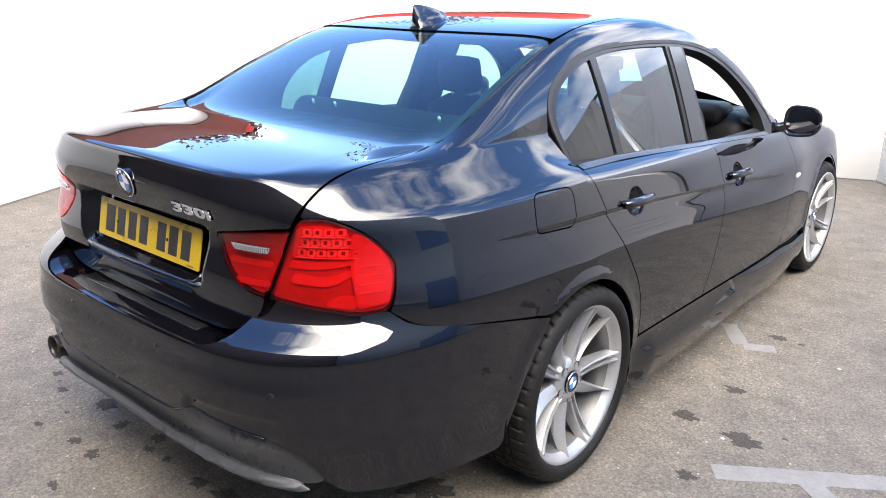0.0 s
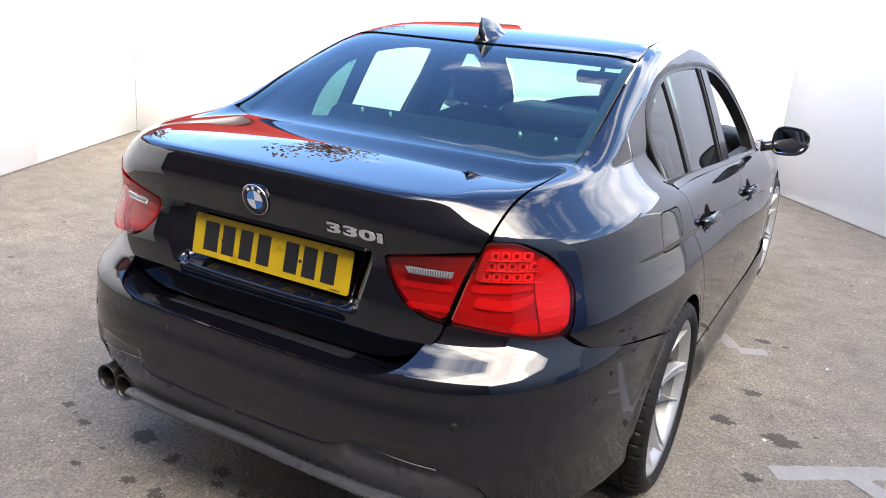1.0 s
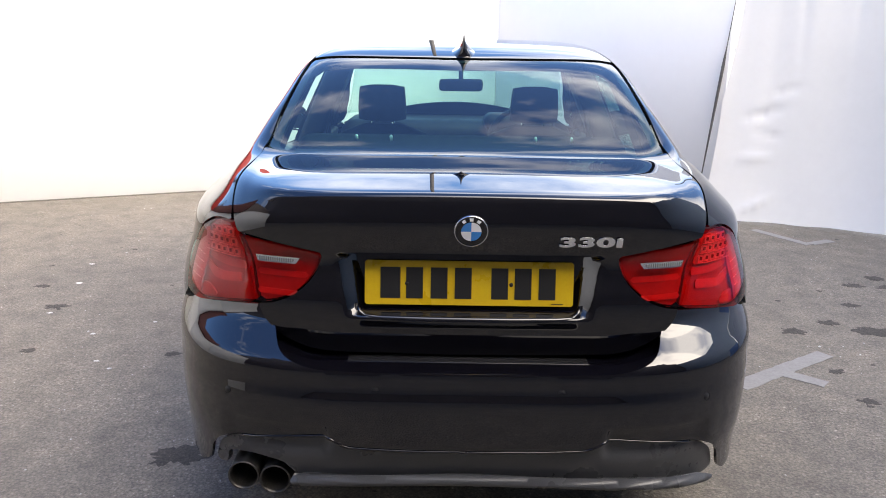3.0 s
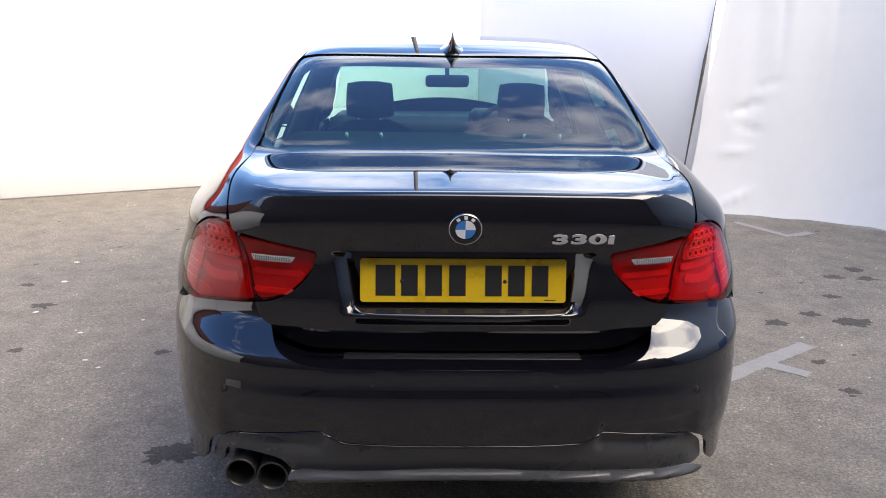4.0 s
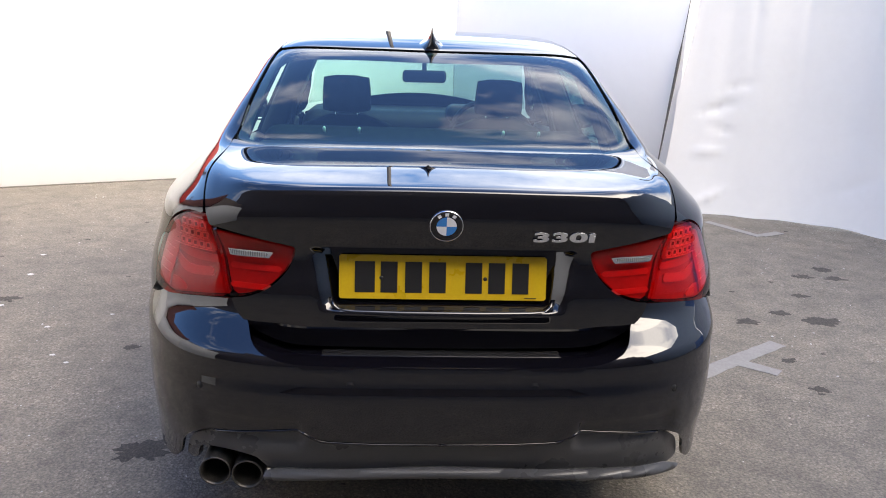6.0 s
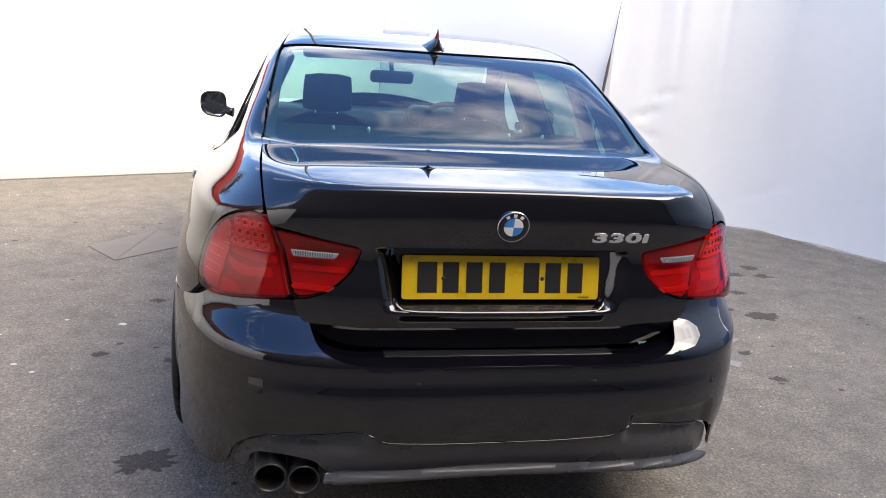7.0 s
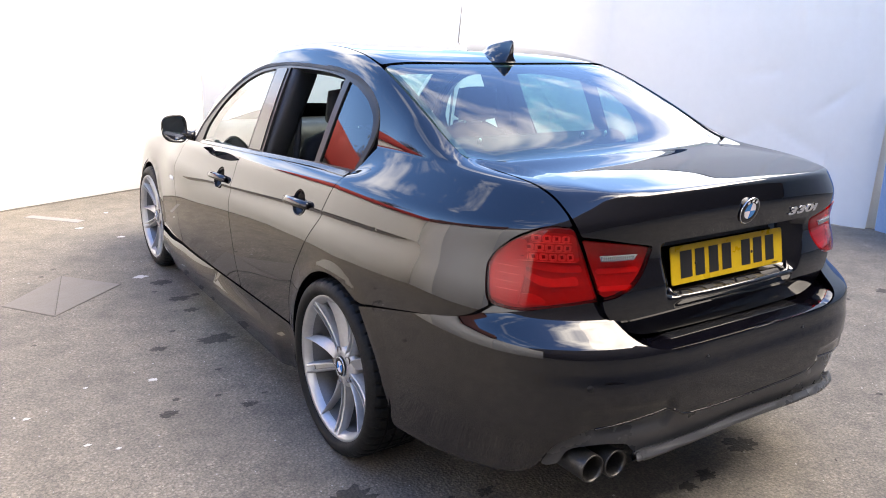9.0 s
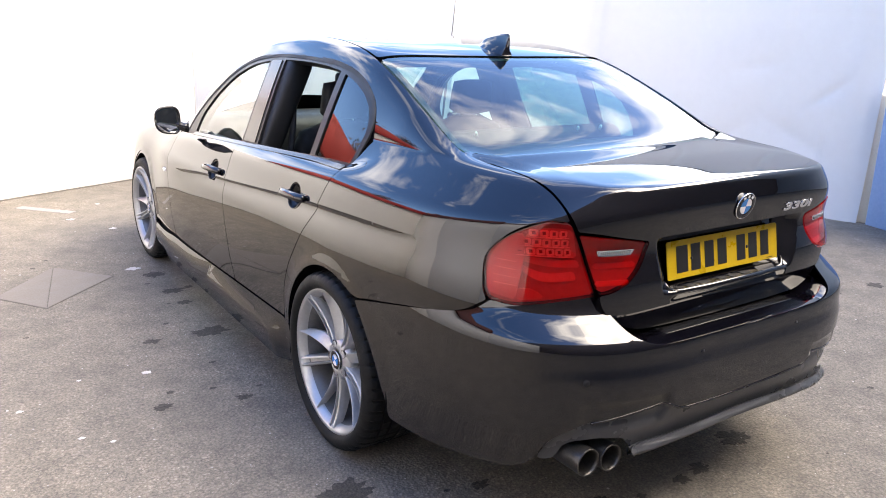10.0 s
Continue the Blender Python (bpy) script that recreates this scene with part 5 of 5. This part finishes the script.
# ------------------------------------------------ plate, badges
PLATE_AT = pose(0, .1035, .828, 90 - 10.5, 0, 0)
plate = part("number_plate", slab([(-.26, -.0505), (-.255, -.0555), (.255, -.0555), (.26, -.0505), (.26, .0505), (.255, .0555), (-.255, .0555), (-.26, .0505)], 0, .003, .0008), YELLOW, car, "yellow number plate with dark bars", PLATE_AT)
for x, w in ((-.196, .050), (-.136, .042), (-.075, .042), (-.015, .042), (.076, .042), (.134, .042), (.194, .042)):
    part("plate_bar", slab([(x - w / 2, -.039), (x + w / 2, -.039), (x + w / 2, .039), (x - w / 2, .039)], .0032, .0038), INK, plate)
part("plate_small_print", slab([(.205, -.0505), (.235, -.0505), (.235, -.0480), (.205, -.0480)], .0032, .0036), INK, plate)
for x in (-.155, .105):
    part("plate_screw", revolve([(0, .0052), (.004, .0050), (.0052, .0034)], 14, Matrix.Translation((x, -.002, 0))), INK, plate)
badge = roundel(.0405, car, pose(0, .0545, .974, 90 + 13, 0, 0))


for turn in (-34, 0, 34):      # marks on the badge's ring, as plain bars
    mark = slab([(-.0042, .0275), (.0042, .0275), (.0046, .0355), (-.0046, .0355)], .0046, .0052)
    part("badge_mark", mark, BADGE_WHITE, badge, at=Matrix.Rotation(radians(turn), 4, "Z"))


def lettering(text, size, depth):
    cu = bpy.data.curves.new("lettering", "FONT")
    cu.body, cu.size, cu.extrude, cu.bevel_depth, cu.offset, cu.space_character = text, size, depth, .0004, .0011, 1.06
    cu.align_x, cu.align_y = "CENTER", "CENTER"
    tmp = new("lettering", cu)
    me = bpy.data.meshes.new_from_object(tmp.evaluated_get(bpy.context.evaluated_depsgraph_get()))
    bpy.data.objects.remove(tmp)
    return me


badge_at = fixed((.290, None, .947), lid_skin)
badge_out = Vector(gradient(lid_skin, np.array([badge_at]))[0])
badge_along = (Vector((0, 0, 1)).cross(badge_out)).normalized()
badge_turn = Matrix((badge_along, badge_out.cross(badge_along), badge_out)).transposed().to_4x4()
part("model_badge", lettering("330i", .034, .0010), CHROME, car, "small chrome model lettering",
     Matrix.Translation(Vector(badge_at) + badge_out * .0016) @ badge_turn @ Matrix.Diagonal((2.55, 1.05, 1, 1)))

# ------------------------------------------------ outside fittings
def fin_mesh():
    v, f = [], []
    n = 15
    for i in range(n):
        s = i / (n - 1)
        y = 1.185 + s * .185
        top = .084 * (1 - s) ** .55 * (1 - .0 * s) * min(1, (s + .02) * 9) ** .5
        w = .042 * math.sin(math.pi * min(1, .12 + s * .86)) ** .6 + .003
        base = float(meet((0, y, .3), (0, 0, 1), 1.5, skin)[0][2]) - .002
        lean = -.026 * (top / .084)
        for k in range(11):
            a = math.pi * k / 10
            c = math.cos(a)
            v.append((w * c * (.2 + .8 * c ** 4), y + lean * math.sin(a) ** 3, base + max(top, .004) * math.sin(a) ** 2.0))
    for i in range(n - 1):
        f += [(i * 11 + k, i * 11 + k + 1, (i + 1) * 11 + k + 1, (i + 1) * 11 + k) for k in range(10)]
    f += [tuple(range(10, -1, -1)), tuple((n - 1) * 11 + k for k in range(11))]
    return mesh_of("aerial", v, f)


part("aerial", fin_mesh(), PAINT, car, "black shark-fin aerial")


def door_handle(y, z, s):
    x = float(meet((0, y, z), (1, 0, 0), 1.2, skin)[0][0])
    n = gradient(skin, np.array([[x, y, z]]))[0]
    tilt = math.degrees(math.atan2(n[2], n[0]))
    at = Matrix.Diagonal((s, 1, 1, 1)) @ Matrix.Translation((x, y, z)) @ Matrix.Rotation(-radians(tilt), 4, "Y") @ Matrix.Rotation(radians(-1.5), 4, "X")
    cup = part("handle_cup", revolve([(0, -.034), (.026, -.031), (.042, -.018), (.0465, -.003), (.049, -.004)], 36, pose(0, .005, .0, 0, 90, 0) @ Matrix.Diagonal((1, 1.15, 1, 1))), TRIM, car, at=at)
    pts = [(.002, -.094, 0), (.012, -.088, 0), (.022, -.062, 0), (.026, 0, 0), (.025, .045, 0), (.021, .075, 0), (.012, .090, 0), (.001, .096, 0)]
    bm = tube(pts, [.009, .0115, .0125, .0125, .0125, .0125, .0115, .009], 14)
    for v in bm.verts:
        v.co.z *= 1.25
    part("door_handle", bm, PAINT, cup)
    return cup


for s in (1, -1):
    door_handle(*REAR_HANDLE, s)
    door_handle(*FRONT_HANDLE, s)
    for y, w in ((3.045, .028),):
        p = fixed((None, y, .665), skin)
        part("side_repeater", soft_box(.008, .052, .020, .0035, 3, Matrix.Translation((s * (p[0] + .001), y, .675))), BADGE_WHITE, car, "small clear side indicator")


def door_mirror(s):
    base = Matrix.Diagonal((s, 1, 1, 1)) @ Matrix.Translation((.84, 0, 0)) @ Matrix.Diagonal((1.0 if s > 0 else .80, 1, 1, 1)) @ Matrix.Translation((-.84, 0, 0))
    n, m = 13, 20
    v, f = [], []
    for i in range(n):
        t = i / (n - 1)
        y = .085 * t
        g = max(0, 1 - t ** 2.4) ** .5
        for k in range(m):
            a = 2 * math.pi * k / m
            c, d = math.cos(a), math.sin(a)
            px = .082 * math.copysign(abs(c) ** .62, c) * (.25 + .75 * g)
            pz = .067 * math.copysign(abs(d) ** .66, d) * (.25 + .75 * g) * (1.0 - .16 * c)
            v.append((.930 + px - .012 * t, 2.70 + y - .012 * c, .978 + pz + .006 * c))
    for i in range(n - 1):
        f += [(i * m + k, (i + 1) * m + k, (i + 1) * m + (k + 1) % m, i * m + (k + 1) % m) for k in range(m)]
    f.append(tuple((n - 1) * m + k for k in range(m)))
    house = part("door_mirror", mesh_of("door_mirror", v, f), PAINT, car, "black door mirror", base)
    g = []
    for k in range(m):
        a = 2 * math.pi * k / m
        c, d = math.cos(a), math.sin(a)
        g.append((.930 + .073 * math.copysign(abs(c) ** .62, c), 2.706 - .012 * c, .978 + .058 * math.copysign(abs(d) ** .66, d) * (1.0 - .16 * c) + .006 * c))
    gl = bmesh.new()
    front = [gl.verts.new(p) for p in g]
    gl.faces.new(front)
    back = [gl.verts.new((x, y + .004, z)) for x, y, z in g]
    for k in range(m):
        gl.faces.new((front[k], back[k], back[(k + 1) % m], front[(k + 1) % m]))
    part("mirror_glass", gl, MIRROR, house)
    part("mirror_bezel", tube([(*p,) for p in [(x, 2.702 - .012 * ((x - .93) / .073), z) for x, _, z in [(.930 + .0785 * (px - .93) / .073, 0, .978 + .063 * (pz - .978) / .058) for px, _, pz in g]]] + [(.930 + .0785, 2.690, .984)], .006, 8), TRIM, house)
    part("mirror_foot", tube([(.80, 2.715, .935), (.825, 2.72, .938), (.85, 2.73, .945), (.872, 2.74, .955)], [.026, .022, .022, .028], 14), TRIM, house)


door_mirror(1)
door_mirror(-1)
for x, z in ((.225, .595), (-.225, .595), (.60, .56), (-.60, .56)):
    p = fixed((x, None, z), bumper_skin)
    nv = Vector(gradient(bumper_skin, np.array([p]))[0])
    part("parking_sensor", revolve([(0, .0002), (.0088, .0002), (.0092, -.0006), (.0100, -.0006), (.0102, .0002), (.011, -.001)], 24), SATIN, car, at=Matrix.Translation(p) @ nv.to_track_quat("Z", "Y").to_matrix().to_4x4())

# ------------------------------------------------ cabin
def front_seat(x):
    def blob(pts, w, tk, name):
        """A padded strip along a side profile."""
        bm = bmesh.new()
        rings = []
        for i, (y, z) in enumerate(pts):
            a, b = pts[max(i - 1, 0)], pts[min(i + 1, len(pts) - 1)]
            d = Vector((b[0] - a[0], b[1] - a[1])).normalized()
            nrm = Vector((-d.y, d.x))
            end = .55 if i in (0, len(pts) - 1) else 1
            ring = []
            for k in range(20):
                t = 2 * math.pi * k / 20
                c, s = math.cos(t), math.sin(t)
                px = w[i] * math.copysign(abs(c) ** .45, c) * end
                q = tk[i] * math.copysign(abs(s) ** .6, s) * (1 + .25 * abs(c) ** 4 * (s > 0)) * end
                ring.append(bm.verts.new((x + px, y + nrm.x * q, z + nrm.y * q)))
            rings.append(ring)
        for a, b in zip(rings, rings[1:]):
            for k in range(20):
                bm.faces.new((a[k], a[(k + 1) % 20], b[(k + 1) % 20], b[k])).smooth = True
        bm.faces.new(rings[0][::-1])
        bm.faces.new(rings[-1])
        return bm
    seat = part("front_seat", blob([(2.50, .52), (2.42, .54), (2.25, .53), (2.10, .50), (2.0, .50)], [.23, .25, .25, .25, .22], [.05, .08, .08, .08, .05], "seat"), CLOTH, car, "dark front seat")
    part("backrest", blob([(2.04, .50), (2.0, .62), (1.96, .78), (1.935, .90), (1.92, .99), (1.91, 1.04)], [.20, .245, .245, .235, .20, .15], [.05, .065, .06, .055, .05, .03], "backrest"), CLOTH, seat)
    part("headrest", blob([(1.905, 1.055), (1.897, 1.07), (1.885, 1.12), (1.878, 1.175), (1.876, 1.205), (1.876, 1.215)], [.102, .110, .110, .106, .102, .09], [.035, .045, .048, .045, .038, .03], "headrest"), CLOTH, seat)
    for dx in (-.05, .05):
        part("headrest_post", tube([(x + dx, 1.91, .98), (x + dx, 1.89, 1.08)], .006, 8), CHROME, seat)


front_seat(.345)
front_seat(-.352)
bench = part("rear_bench", soft_box(1.30, .50, .24, .06, 4, Matrix.Translation((0, 1.40, .50))), CLOTH, car, "dark rear bench seat")
part("bench_back", soft_box(1.22, .16, .56, .06, 4, pose(0, 1.10, .80, -18, 0, 0)), CLOTH, bench)
for x in (-.378, -.255, .258, .386):
    part("headrest_post", tube([(x, 1.034, 1.066), (x, 1.03, 1.080), (x, 1.028, 1.086)], [.005, .0065, .003], 8), BADGE_WHITE, bench, "pale headrest post")
part("parcel_shelf", soft_box(1.20, .46, .03, .01, 2, Matrix.Translation((0, .80, 1.018))), CABIN, car)
dash = part("dashboard", soft_box(1.34, .46, .30, .09, 4, Matrix.Translation((0, 2.98, .82))), CABIN, car)
part("instrument_hood", soft_box(.40, .20, .10, .045, 4, Matrix.Translation((.36, 2.80, .965))), CABIN, dash)
part("steering_wheel", tube([(.36 + .18 * math.cos(a), 2.55 + .06 * math.sin(a), .88 + .17 * math.sin(a)) for a in np.linspace(0, 2 * math.pi, 33)], .015, 10), CABIN, dash)
part("steering_boss", soft_box(.13, .07, .12, .03, 3, pose(.36, 2.57, .87, 20, 0, 0)), CABIN, dash)
part("rear_view_mirror", soft_box(.235, .035, .065, .02, 4, pose(.02, 2.50, 1.185, 8, 0, 6)), CABIN, car)
part("mirror_stalk", tube([(.02, 2.52, 1.20), (.02, 2.57, 1.30)], .012, 8), CABIN, car)
part("roof_lining", skin_mesh("roof_lining", "top", across([(0, 2.46, None), (.45, 2.42, None, .05), (.47, 1.9, None, .1), (.48, 1.32, None, .05), (0, 1.26, None, .1)]), step=.06, level=-.06, depth=0), CABIN, car)
both("pillar_trim", "side", [(None, .70, 1.02), (None, .80, 1.12, .03), (None, 1.05, 1.26, .03), (None, 1.25, 1.30, .03), (None, 1.14, 1.21, .03), (None, 1.10, 1.12, .03), (None, 1.12, 1.0)], CABIN, car, step=.04, level=-.05, depth=0)
for s in (1, -1):
    tilt = Matrix.Diagonal((s, 1, 1, 1)) @ pose(.632, 1.985, 1.10, 0, -24, 0)
    part("pillar_lining", soft_box(.10, .21, .46, .025, 3, tilt), CABIN, car)
    belt_way = [(.575, 1.93, 1.235), (.583, 1.915, 1.15), (.60, 1.905, 1.02), (.625, 1.90, .86), (.64, 1.90, .62)]
    strap = tube([(s * x, y, z) for x, y, z in belt_way], .012, 8)
    for v in strap.verts:
        v.co.y = 1.915 + (v.co.y - 1.915) * 1.9
    part("seat_belt", strap, CLOTH, car)
    for y0, y1 in ((1.15, 2.0), (2.08, 2.92)):
        part("door_lining", soft_box(.05, y1 - y0, .52, .02, 3, pose(s * .742, (y0 + y1) / 2, .66, 0, s * -6, 0)), CABIN, car)
